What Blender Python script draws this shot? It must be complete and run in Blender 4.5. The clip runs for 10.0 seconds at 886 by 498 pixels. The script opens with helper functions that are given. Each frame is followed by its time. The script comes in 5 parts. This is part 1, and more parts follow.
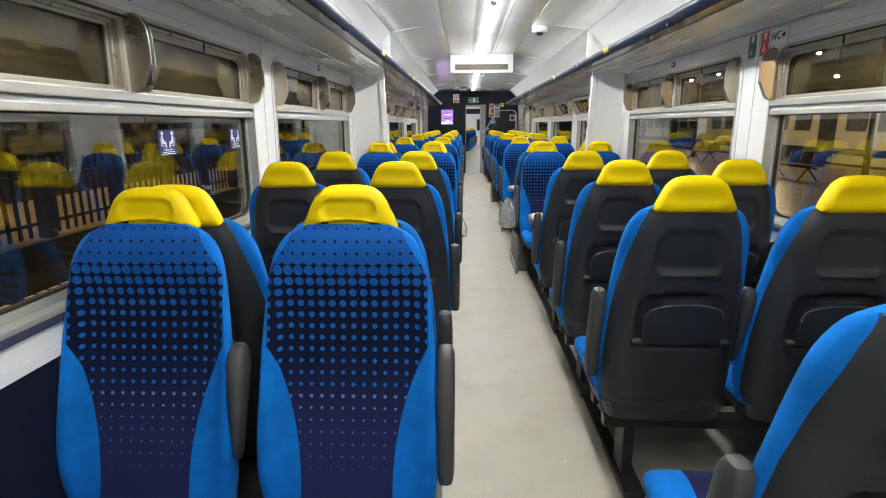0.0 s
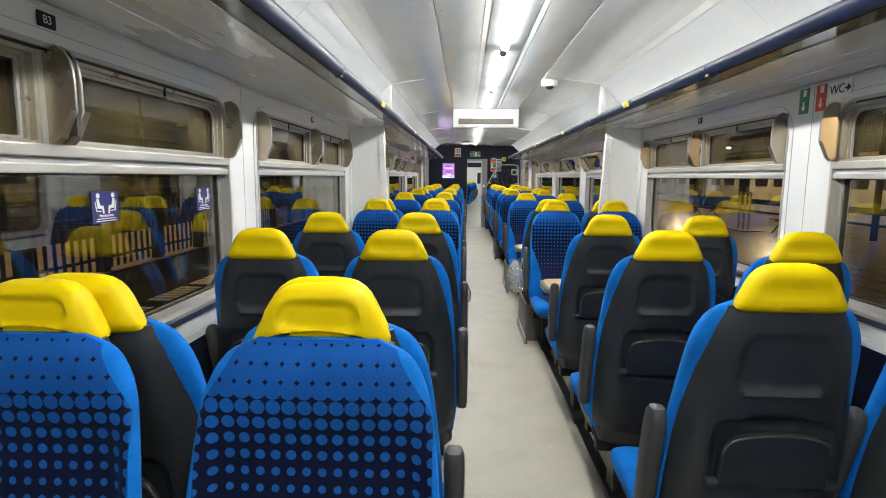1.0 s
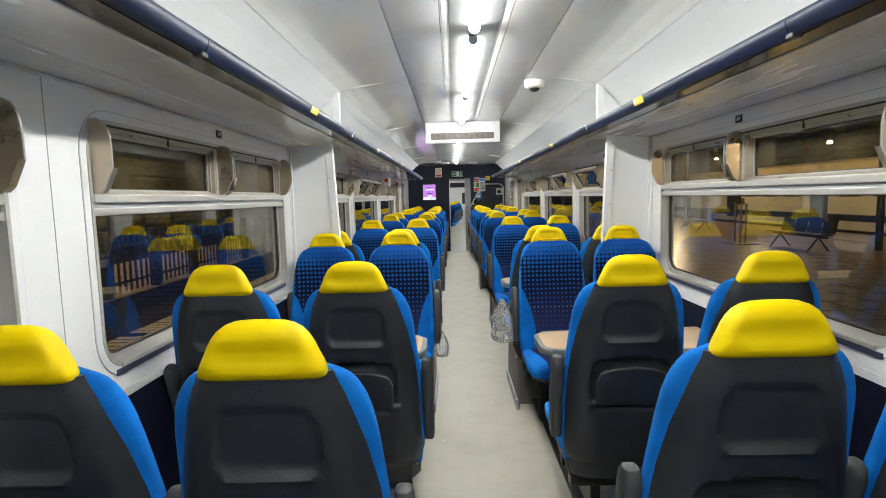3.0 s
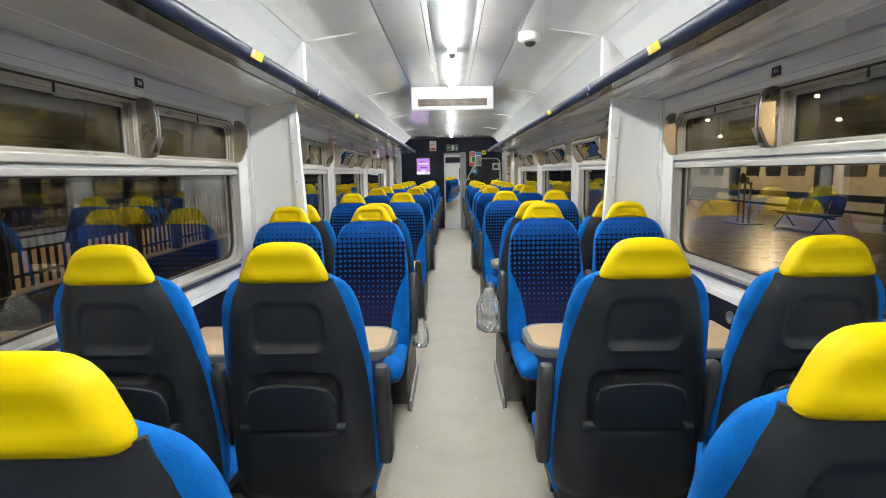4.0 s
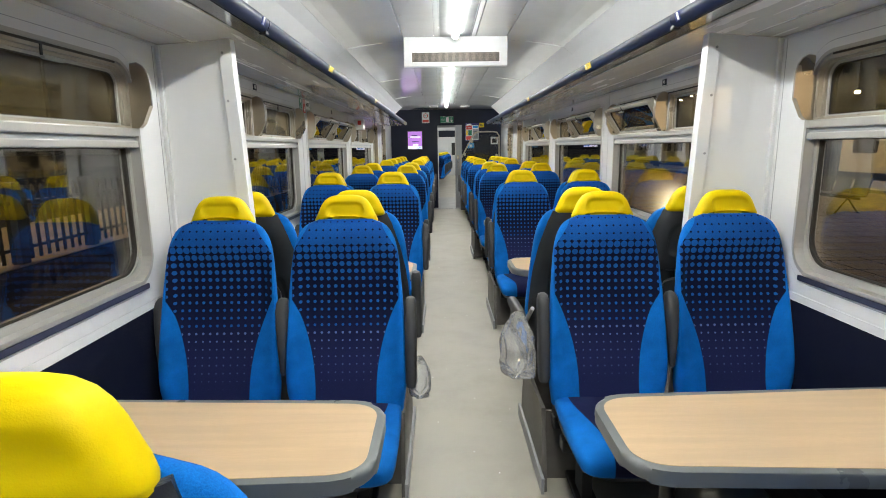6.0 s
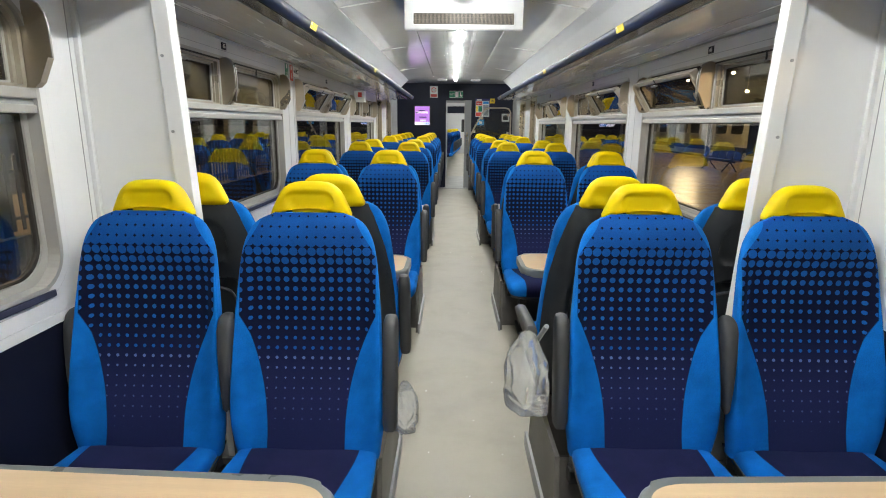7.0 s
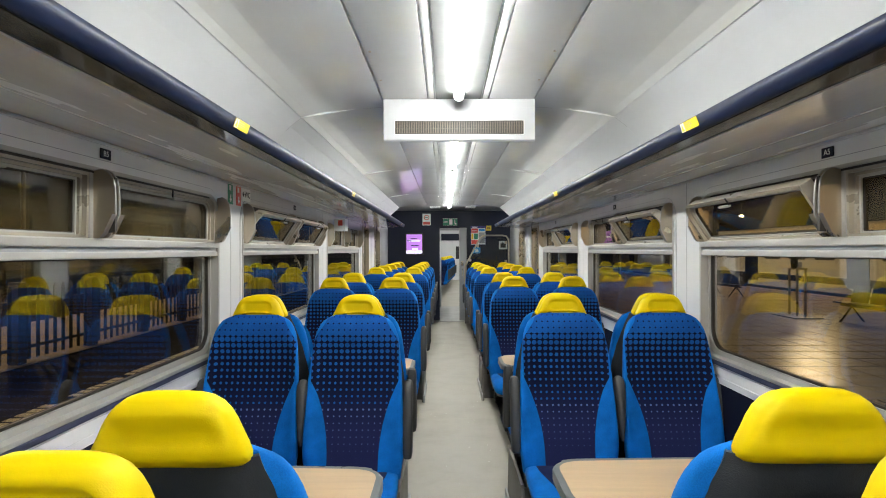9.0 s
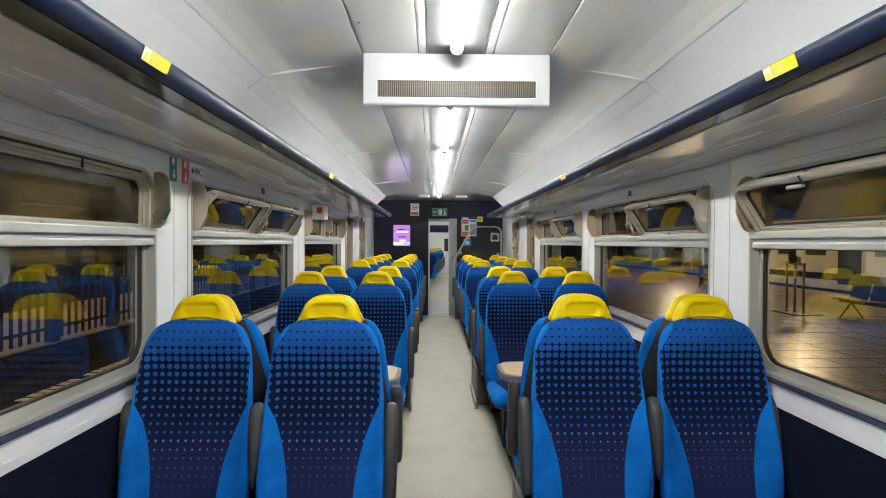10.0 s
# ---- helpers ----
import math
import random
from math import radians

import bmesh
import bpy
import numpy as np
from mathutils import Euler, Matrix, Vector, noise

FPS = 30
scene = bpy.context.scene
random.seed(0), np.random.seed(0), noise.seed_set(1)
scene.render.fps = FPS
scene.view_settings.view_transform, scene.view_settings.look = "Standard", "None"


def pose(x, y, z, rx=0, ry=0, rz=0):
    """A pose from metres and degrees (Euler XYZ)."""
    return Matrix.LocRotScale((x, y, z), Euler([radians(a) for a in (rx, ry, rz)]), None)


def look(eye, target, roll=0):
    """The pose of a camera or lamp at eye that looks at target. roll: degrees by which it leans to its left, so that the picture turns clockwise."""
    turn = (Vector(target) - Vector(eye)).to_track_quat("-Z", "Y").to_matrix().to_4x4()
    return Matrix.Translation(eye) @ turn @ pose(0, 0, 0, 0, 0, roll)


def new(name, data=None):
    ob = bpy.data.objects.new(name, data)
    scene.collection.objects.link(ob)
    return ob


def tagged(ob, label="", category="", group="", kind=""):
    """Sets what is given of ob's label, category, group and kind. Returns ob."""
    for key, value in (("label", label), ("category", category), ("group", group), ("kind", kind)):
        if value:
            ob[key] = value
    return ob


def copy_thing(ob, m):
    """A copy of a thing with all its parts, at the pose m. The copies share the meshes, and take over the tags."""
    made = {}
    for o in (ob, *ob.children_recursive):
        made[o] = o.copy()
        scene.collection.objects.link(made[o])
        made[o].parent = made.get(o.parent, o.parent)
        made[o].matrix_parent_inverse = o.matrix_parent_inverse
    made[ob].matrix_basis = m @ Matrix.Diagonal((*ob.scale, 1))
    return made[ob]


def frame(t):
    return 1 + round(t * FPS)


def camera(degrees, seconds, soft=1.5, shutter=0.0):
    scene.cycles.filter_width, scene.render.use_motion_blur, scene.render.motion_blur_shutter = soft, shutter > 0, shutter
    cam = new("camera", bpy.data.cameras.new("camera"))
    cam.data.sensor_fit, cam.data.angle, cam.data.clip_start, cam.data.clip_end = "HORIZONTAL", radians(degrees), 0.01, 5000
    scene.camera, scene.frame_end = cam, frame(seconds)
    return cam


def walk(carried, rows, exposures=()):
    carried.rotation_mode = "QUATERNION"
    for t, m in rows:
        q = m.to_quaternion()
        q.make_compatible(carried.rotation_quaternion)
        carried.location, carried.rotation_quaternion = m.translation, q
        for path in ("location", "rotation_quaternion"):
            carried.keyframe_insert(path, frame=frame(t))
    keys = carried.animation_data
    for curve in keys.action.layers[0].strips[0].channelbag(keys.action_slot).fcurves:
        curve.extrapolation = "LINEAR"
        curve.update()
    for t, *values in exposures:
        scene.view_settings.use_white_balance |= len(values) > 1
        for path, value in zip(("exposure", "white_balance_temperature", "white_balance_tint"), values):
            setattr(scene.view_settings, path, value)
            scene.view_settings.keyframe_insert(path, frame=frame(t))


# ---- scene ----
cam = camera(78.4, 10.0, soft=1.0)
PATH = [
    (0, (-0.214, -0.1, 1.465), (-0.295, 1.847, 1.018), -0.3),
    (0.5, (-0.186, 0.112, 1.475), (-0.305, 2.068, 1.076), 0.7),
    (1, (-0.261, 0.375, 1.502), (-0.34, 2.356, 1.238), 0.4),
    (1.5, (-0.225, 0.61, 1.502), (-0.28, 2.602, 1.327), -0.1),
    (2, (-0.138, 0.849, 1.519), (-0.191, 2.842, 1.372), -1.0),
    (2.5, (-0.146, 1.13, 1.512), (-0.198, 3.123, 1.361), -1.8),
    (2.7, (-0.162, 1.243, 1.537), (-0.208, 3.236, 1.375), -1.8),
    (3.8, (-0.02, 1.771, 1.518), (-0.043, 3.752, 1.249), -1.1),
    (4, (-0.021, 1.884, 1.494), (-0.054, 3.865, 1.217), -0.9),
    (4.5, (-0.102, 2.196, 1.503), (-0.054, 4.173, 1.204), -1.3),
    (4.8, (-0.091, 2.36, 1.49), (-0.013, 4.333, 1.172), -0.9),
    (5, (-0.071, 2.488, 1.486), (0.009, 4.46, 1.166), -1.4),
    (5.5, (-0.056, 2.739, 1.484), (0.004, 4.712, 1.162), -1.3),
    (6, (-0.129, 3.042, 1.488), (-0.126, 5.008, 1.122), -0.7),
    (6.2, (-0.142, 3.138, 1.511), (-0.153, 5.097, 1.11), -0.6),
    (7.3, (-0.06, 3.787, 1.476), (-0.08, 5.736, 1.028), 0.9),
    (7.5, (-0.091, 3.939, 1.479), (-0.095, 5.891, 1.042), 0.9),
    (8, (-0.133, 4.192, 1.49), (-0.085, 6.154, 1.107), 0.9),
    (8.5, (-0.081, 4.462, 1.528), (-0.058, 6.457, 1.379), -0.2),
    (9, (-0.074, 4.724, 1.532), (-0.084, 6.724, 1.538), -0.1),
    (9.5, (-0.138, 5.015, 1.545), (-0.121, 7.014, 1.585), 0.5),
    (10, (-0.1, 5.302, 1.521), (-0.065, 7.302, 1.499), 0.3),
]
walk(cam, [(t, look(eye, target, roll)) for t, eye, target, roll in PATH],
     [(0.0, 0.10), (0.5, 0.14), (1.0, 0.05), (1.5, -0.02), (2.0, -0.09), (2.5, -0.04), (3.8, 0.04), (4.5, 0.06), (5.5, 0.03), (8.5, 0.02), (9.0, 0.0), (10.0, 0.0)])

# ---- world and night ----
world = bpy.data.worlds.new("night")
scene.world = world
world.use_nodes = True
world.node_tree.nodes["Background"].inputs["Color"].default_value = (0.012, 0.010, 0.009, 1)
world.node_tree.nodes["Background"].inputs["Strength"].default_value = 0.35
scene.view_settings.exposure = 0.0
TUBE_GLOW = 87.0


# ---- materials ----
def node(nt, kind, **sets):
    n = nt.nodes.new(kind)
    for k, v in sets.items():
        n.inputs[k].default_value = v
    return n


def op(nt, what, a, b=None, c=None, clamp=False):
    n = nt.nodes.new("ShaderNodeMath")
    n.operation, n.use_clamp = what, clamp
    for i, v in enumerate((a, b, c)):
        if v is None:
            continue
        if isinstance(v, (int, float)):
            n.inputs[i].default_value = v
        else:
            nt.links.new(v, n.inputs[i])
    return n.outputs[0]


def ramp(nt, v, lo, hi):
    n = nt.nodes.new("ShaderNodeMapRange")
    n.interpolation_type = "SMOOTHSTEP"
    nt.links.new(v, n.inputs["Value"])
    n.inputs["From Min"].default_value, n.inputs["From Max"].default_value = lo, hi
    return n.outputs["Result"]


def mix(nt, f, a, b):
    n = nt.nodes.new("ShaderNodeMix")
    n.data_type = "RGBA"
    for sock, v in ((n.inputs[0], f), (n.inputs[6], a), (n.inputs[7], b)):
        if isinstance(v, (int, float)):
            sock.default_value = v
        elif isinstance(v, tuple):
            sock.default_value = (*v, 1)
        else:
            nt.links.new(v, sock)
    return n.outputs[2]


def noise_of(nt, vec, scale, detail=4.0, rough=0.55, stretch=None):
    n = node(nt, "ShaderNodeTexNoise", Scale=scale, Detail=detail, Roughness=rough)
    if stretch:
        m = node(nt, "ShaderNodeMapping")
        m.inputs["Scale"].default_value = stretch
        nt.links.new(vec, m.inputs["Vector"])
        vec = m.outputs[0]
    nt.links.new(vec, n.inputs["Vector"])
    return n.outputs["Fac"]


def surface(name, colour, rough=0.5, metal=0.0, var=0.12, scale=3.0, grain=220.0, bump=0.05, stain=None, stain_amount=0.5,
            stain_scale=2.0, stretch=None, coat=0.0, spec=0.5, rvar=0.12, sheen=0.0, depth=0.002):
    """A plain surface with broad and fine variation, and stains of their own colour."""
    m = bpy.data.materials.new(name)
    m.use_nodes = True
    nt = m.node_tree
    b = nt.nodes["Principled BSDF"]
    vec = nt.nodes.new("ShaderNodeTexCoord").outputs["Object"]
    broad = noise_of(nt, vec, scale, 5, 0.6, stretch)
    fine = noise_of(nt, vec, grain, 2, 0.5, stretch)
    lo = tuple(max(0.0, v * (1 - var)) for v in colour)
    hi = tuple(min(1.0, v * (1 + var)) for v in colour)
    col = mix(nt, ramp(nt, broad, 0.3, 0.7), lo, hi)
    col = mix(nt, op(nt, "MULTIPLY", ramp(nt, fine, 0.35, 0.65), 0.35), col, lo)
    if stain:
        spots = noise_of(nt, vec, stain_scale, 6, 0.6, stretch)
        col = mix(nt, op(nt, "MULTIPLY", ramp(nt, spots, 0.38, 0.85), stain_amount), col, stain)
    nt.links.new(col, b.inputs["Base Color"])
    r = op(nt, "MULTIPLY_ADD", ramp(nt, broad, 0.25, 0.75), rvar * 2, rough - rvar, clamp=True)
    nt.links.new(r, b.inputs["Roughness"])
    b.inputs["Metallic"].default_value = metal
    b.inputs["Specular IOR Level"].default_value = spec
    b.inputs["Coat Weight"].default_value = coat
    b.inputs["Coat Roughness"].default_value = 0.12
    b.inputs["Sheen Weight"].default_value = sheen
    if bump:
        bn = node(nt, "ShaderNodeBump", Strength=bump, Distance=depth)
        nt.links.new(fine, bn.inputs["Height"])
        nt.links.new(bn.outputs[0], b.inputs["Normal"])
    return m


def glowing(name, colour, strength):
    m = bpy.data.materials.new(name)
    m.use_nodes = True
    b = m.node_tree.nodes["Principled BSDF"]
    b.inputs["Base Color"].default_value = (*colour, 1)
    b.inputs["Emission Color"].default_value = (*colour, 1)
    b.inputs["Emission Strength"].default_value = strength
    return m


def glass(name, tint=(0.93, 0.93, 0.90), ior=1.95, dirt=0.05, dirt_colour=(0.35, 0.30, 0.22)):
    """A thin pane: it lets light through, mirrors by Fresnel and carries a film of dirt."""
    m = bpy.data.materials.new(name)
    m.use_nodes = True
    nt = m.node_tree
    nt.nodes.remove(nt.nodes["Principled BSDF"])
    out = nt.nodes["Material Output"]
    clear = nt.nodes.new("ShaderNodeBsdfTransparent")
    clear.inputs["Color"].default_value = (*tint, 1)
    shine = node(nt, "ShaderNodeBsdfGlossy", Roughness=0.012)
    film = nt.nodes.new("ShaderNodeBsdfDiffuse")
    film.inputs["Color"].default_value = (*dirt_colour, 1)
    vec = nt.nodes.new("ShaderNodeTexCoord").outputs["Object"]
    smear = noise_of(nt, vec, 2.2, 8, 0.7)
    amount = op(nt, "MULTIPLY", ramp(nt, smear, 0.3, 0.8), dirt)
    lw = node(nt, "ShaderNodeLayerWeight", Blend=0.5)
    r0 = ((ior - 1) / (ior + 1)) ** 2
    gloss = op(nt, "MULTIPLY_ADD", op(nt, "POWER", lw.outputs["Facing"], 5.0), 1 - r0, r0)
    m1, m2 = nt.nodes.new("ShaderNodeMixShader"), nt.nodes.new("ShaderNodeMixShader")
    nt.links.new(amount, m1.inputs[0])
    nt.links.new(clear.outputs[0], m1.inputs[1])
    nt.links.new(film.outputs[0], m1.inputs[2])
    nt.links.new(gloss, m2.inputs[0])
    nt.links.new(m1.outputs[0], m2.inputs[1])
    nt.links.new(shine.outputs[0], m2.inputs[2])
    nt.links.new(m2.outputs[0], out.inputs["Surface"])
    return m


BLUE, INK = (0.003, 0.158, 0.575), (0.003, 0.005, 0.025)


def moquette(name, dotted):
    """Seat cloth: plain bright blue bolsters and a navy middle with rows of dots that shrink downwards."""
    m = bpy.data.materials.new(name)
    m.use_nodes = True
    nt = m.node_tree
    b = nt.nodes["Principled BSDF"]
    vec = nt.nodes.new("ShaderNodeTexCoord").outputs["Object"]
    sep = nt.nodes.new("ShaderNodeSeparateXYZ")
    nt.links.new(vec, sep.inputs[0])
    x, y, z = sep.outputs
    pile = noise_of(nt, vec, 420, 3, 0.6)
    worn = noise_of(nt, vec, 7, 5, 0.6)
    blue = mix(nt, ramp(nt, worn, 0.25, 0.75), tuple(v * 0.76 for v in BLUE), tuple(v * 1.18 for v in BLUE))
    ax = op(nt, "ABSOLUTE", x)
    if dotted:
        z = op(nt, "SUBTRACT", z, 0.038)
        low = mix(nt, ramp(nt, z, 0.55, 0.85), (0.016, 0.020, 0.082), INK)
        px, pz = 0.0295, 0.0316
        u = op(nt, "SUBTRACT", op(nt, "FRACT", op(nt, "ADD", op(nt, "DIVIDE", x, px), 20.0)), 0.5)
        w = op(nt, "SUBTRACT", op(nt, "FRACT", op(nt, "ADD", op(nt, "DIVIDE", op(nt, "SUBTRACT", z, 1.039), pz), 40.5)), 0.5)
        d = op(nt, "SQRT", op(nt, "ADD", op(nt, "MULTIPLY", op(nt, "MULTIPLY", u, u), px * px), op(nt, "MULTIPLY", op(nt, "MULTIPLY", w, w), pz * pz)))
        # the dots grow upwards until they run together and leave dark diamonds between them
        size = op(nt, "MULTIPLY_ADD", ramp(nt, z, 0.63, 0.72), 0.0026, 0.0030)
        for lo, hi, more in ((0.76, 0.89, 0.0016), (0.87, 0.985, 0.0031), (0.965, 1.045, 0.0034), (1.035, 1.075, 0.0032), (1.068, 1.088, 0.0012), (1.11, 1.225, 0.0034)):
            size = op(nt, "MULTIPLY_ADD", ramp(nt, z, lo, hi), more, size)
        size = op(nt, "MULTIPLY", size, ramp(nt, z, 0.45, 0.53))
        d = op(nt, "MULTIPLY_ADD", op(nt, "SUBTRACT", pile, 0.5), 0.004, d)
        dot = ramp(nt, op(nt, "SUBTRACT", size, d), -0.0010, 0.0010)
        faint = op(nt, "MULTIPLY", dot, op(nt, "MULTIPLY_ADD", ramp(nt, z, 0.52, 0.68), 0.55, 0.45))
        lit = mix(nt, ramp(nt, z, 0.98, 1.10), mix(nt, 0.48, blue, (0.012, 0.035, 0.15)), mix(nt, 0.62, blue, (0.008, 0.030, 0.17)))
        mid = mix(nt, faint, low, mix(nt, ramp(nt, z, 0.69, 0.72), (0.12, 0.18, 0.40), lit))
        # bolsters: a thin edge above, wide wings below
        z = sep.outputs[2]
        rise = op(nt, "DIVIDE", op(nt, "SUBTRACT", z, 0.48), 0.40, clamp=True)
        edge = op(nt, "MULTIPLY_ADD", op(nt, "POWER", rise, 2.1), 0.100, 0.126)
        rim = op(nt, "MULTIPLY_ADD", ramp(nt, z, 1.04, 1.20), -0.072, 0.222)
        edge = op(nt, "MINIMUM", edge, rim)
    else:
        mid = mix(nt, ramp(nt, worn, 0.3, 0.7), (0.012, 0.011, 0.050), (0.018, 0.016, 0.066))
        edge = op(nt, "MULTIPLY_ADD", ramp(nt, y, -0.62, -0.2), 0.05, 0.125)
    side = ramp(nt, op(nt, "SUBTRACT", ax, edge), -0.0012, 0.0012)
    if dotted:
        # the cloth is plain round the sides
        facing = nt.nodes.new("ShaderNodeSeparateXYZ")
        nt.links.new(nt.nodes.new("ShaderNodeTexCoord").outputs["Normal"], facing.inputs[0])
        side = op(nt, "MAXIMUM", side, ramp(nt, facing.outputs[1], -0.32, -0.26))
    col = mix(nt, side, mid, blue)
    seam = ramp(nt, op(nt, "ABSOLUTE", op(nt, "SUBTRACT", ax, edge)), 0.0024, 0.0008)
    if dotted:
        seam = op(nt, "MULTIPLY", seam, op(nt, "MULTIPLY", ramp(nt, z, 0.98, 0.90), ramp(nt, facing.outputs[1], -0.30, -0.45)))
    col = mix(nt, op(nt, "MULTIPLY", seam, 0.5), col, INK)
    col = mix(nt, op(nt, "MULTIPLY", ramp(nt, pile, 0.35, 0.7), 0.22), col, (0.001, 0.004, 0.016))
    nt.links.new(col, b.inputs["Base Color"])
    b.inputs["Roughness"].default_value = 0.85
    b.inputs["Specular IOR Level"].default_value = 0.15
    b.inputs["Sheen Weight"].default_value = 0.12
    b.inputs["Sheen Tint"].default_value = (0.10, 0.40, 1.0, 1)
    bn = node(nt, "ShaderNodeBump", Strength=0.22, Distance=0.002)
    nt.links.new(pile, bn.inputs["Height"])
    nt.links.new(bn.outputs[0], b.inputs["Normal"])
    return m


M = dict(
    cloth=moquette("seat_back_cloth", True),
    cushion=moquette("seat_cushion_cloth", False),
    yellow=surface("yellow_vinyl", (0.69, 0.508, 0.0), 0.50, var=0.03, grain=500, bump=0.12, spec=0.16, rvar=0.06, stain=(0.60, 0.41, 0.0), stain_amount=0.18, stain_scale=5),
    shell=surface("dark_grey_plastic", (0.0215, 0.0245, 0.029), 0.36, var=0.25, grain=420, bump=0.45, spec=0.45, rvar=0.03, stain=(0.07, 0.07, 0.07), stain_amount=0.3, stain_scale=9),
    arm=surface("charcoal_rubber", (0.050, 0.051, 0.053), 0.5, var=0.15, grain=500, bump=0.15, rvar=0.1),
    white=surface("white_laminate", (0.76, 0.765, 0.775), 0.20, var=0.03, scale=1.5, grain=400, bump=0.02, stain=(0.72, 0.71, 0.67), stain_amount=0.4, stain_scale=0.8, rvar=0.03),
    ceiling=surface("ceiling_laminate", (0.71, 0.72, 0.71), 0.10, var=0.05, scale=0.8, grain=260, bump=0.006, spec=0.8, rvar=0.03, stain=(0.50, 0.49, 0.46), stain_amount=0.4, stain_scale=1.1),
    shelf=surface("rack_underside", (0.90, 0.885, 0.84), 0.26, var=0.10, scale=1.2, grain=300, bump=0.02, spec=1.0, stain=(0.56, 0.48, 0.37), stain_amount=0.55, stain_scale=1.6, stretch=(3.0, 0.30, 3.0), rvar=0.04, coat=1.0),
    navy=surface("navy_panel", (0.006, 0.009, 0.026), 0.45, var=0.2, grain=300, bump=0.05, spec=0.28, rvar=0.1),
    dado=surface("navy_carpet_dado", (0.004, 0.006, 0.020), 0.85, var=0.25, grain=600, bump=0.4, spec=0.2),
    rail=surface("navy_rail_paint", (0.007, 0.013, 0.040), 0.40, var=0.15, spec=0.32, grain=300, bump=0.01, rvar=0.04),
    steel=surface("stainless_steel", (0.46, 0.405, 0.32), 0.30, 0.85, var=0.08, scale=4, grain=260, bump=0.02, stain=(0.34, 0.26, 0.16), stain_amount=0.45, stain_scale=4, rvar=0.05),
    mirror_steel=surface("polished_dark_strip", (0.036, 0.031, 0.026), 0.14, 0.0, var=0.15, scale=2, grain=200, bump=0.01, rvar=0.05),
    alu=surface("anodised_frame", (0.42, 0.41, 0.385), 0.38, 0.25, var=0.04, scale=5, grain=300, bump=0.03, stain=(0.45, 0.40, 0.32), stain_amount=0.22, stain_scale=9, rvar=0.02),
    # for real seals and for gaps whose shade is put into colour
    grime_shade=surface("grimy_seal_shade", (0.030, 0.024, 0.018), 0.6, var=0.4, scale=8),
    floor=surface("grey_beige_lino", (0.405, 0.378, 0.312), 0.50, var=0.05, scale=1.6, grain=420, bump=0.05, stain=(0.30, 0.27, 0.215), stain_amount=0.6, stain_scale=3.4, rvar=0.1),
    mesh_brown=surface("brown_mesh", (0.15, 0.125, 0.10), 0.6, var=0.3),
    # darker than the strip's own grey-white, to hold back the tubes' glow
    light_strip=surface("darkened_light_strip", (0.125, 0.13, 0.13), 0.5, var=0.03, scale=1.5, grain=300, bump=0.01),
    hopper_frame=surface("dull_hopper_frame", (0.40, 0.365, 0.30), 0.36, 0.3, var=0.10, scale=5, grain=300, bump=0.03, stain=(0.26, 0.20, 0.13), stain_amount=0.5, stain_scale=9),
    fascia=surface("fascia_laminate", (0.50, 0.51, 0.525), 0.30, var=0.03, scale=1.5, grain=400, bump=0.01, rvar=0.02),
    sill_navy=surface("navy_rubber_strip", (0.048, 0.055, 0.095), 0.45, var=0.15, scale=6),
    tray=surface("glossy_black_tray", (0.022, 0.025, 0.029), 0.32, var=0.2, grain=600, bump=0.12, rvar=0.05),
    plate=surface("worn_floor_plate", (0.30, 0.30, 0.29), 0.4, 0.3, var=0.15, scale=4, grain=200, bump=0.1),
    laminate=surface("beech_laminate", (0.60, 0.435, 0.27), 0.33, var=0.07, scale=3, grain=60, bump=0.01, stretch=(0.6, 8, 1), rvar=0.05),
    lip=surface("grey_table_edge", (0.15, 0.165, 0.17), 0.36, var=0.08, grain=500, bump=0.04),
    black=surface("black_plastic", (0.015, 0.015, 0.016), 0.45, var=0.2),
    gap=surface("dark_joint", (0.05, 0.05, 0.05), 0.6, var=0.2),
    grey=surface("grey_paint", (0.34, 0.35, 0.36), 0.4, var=0.08, grain=300, bump=0.04, stain=(0.22, 0.21, 0.2), stain_amount=0.4),
    pedestal=surface("brown_grey_kick_panel", (0.10, 0.092, 0.085), 0.45, var=0.2, grain=300, bump=0.1, stain=(0.20, 0.19, 0.17), stain_amount=0.5, stain_scale=6),
    sign_yellow=surface("yellow_sticker", (0.85, 0.62, 0.02), 0.35, var=0.04),
    sign_white=surface("white_sticker", (0.80, 0.80, 0.78), 0.4, var=0.04),
    sign_red=surface("red_sticker", (0.65, 0.07, 0.05), 0.4, var=0.05),
    sign_green=surface("green_sticker", (0.02, 0.22, 0.12), 0.4, var=0.05),
    sign_blue=surface("blue_sticker", (0.012, 0.025, 0.16), 0.4, var=0.05),
    sign_cyan=surface("light_blue_sticker", (0.02, 0.30, 0.72), 0.4, var=0.05),
    sign_purple=surface("purple_sticker", (0.022, 0.020, 0.14), 0.4, var=0.05),
    tube=glowing("fluorescent_tube", (0.985, 1.0, 0.955), TUBE_GLOW),
    pane=glass("window_glass", ior=2.30, dirt=0.013),
    hopper_pane=glass("grimy_hopper_glass", (0.86, 0.79, 0.65), 1.55, 0.16, (0.36, 0.285, 0.135)),
    screen_glass=glass("screen_glass", (0.85, 0.88, 0.88), 1.5, 0.02),
)


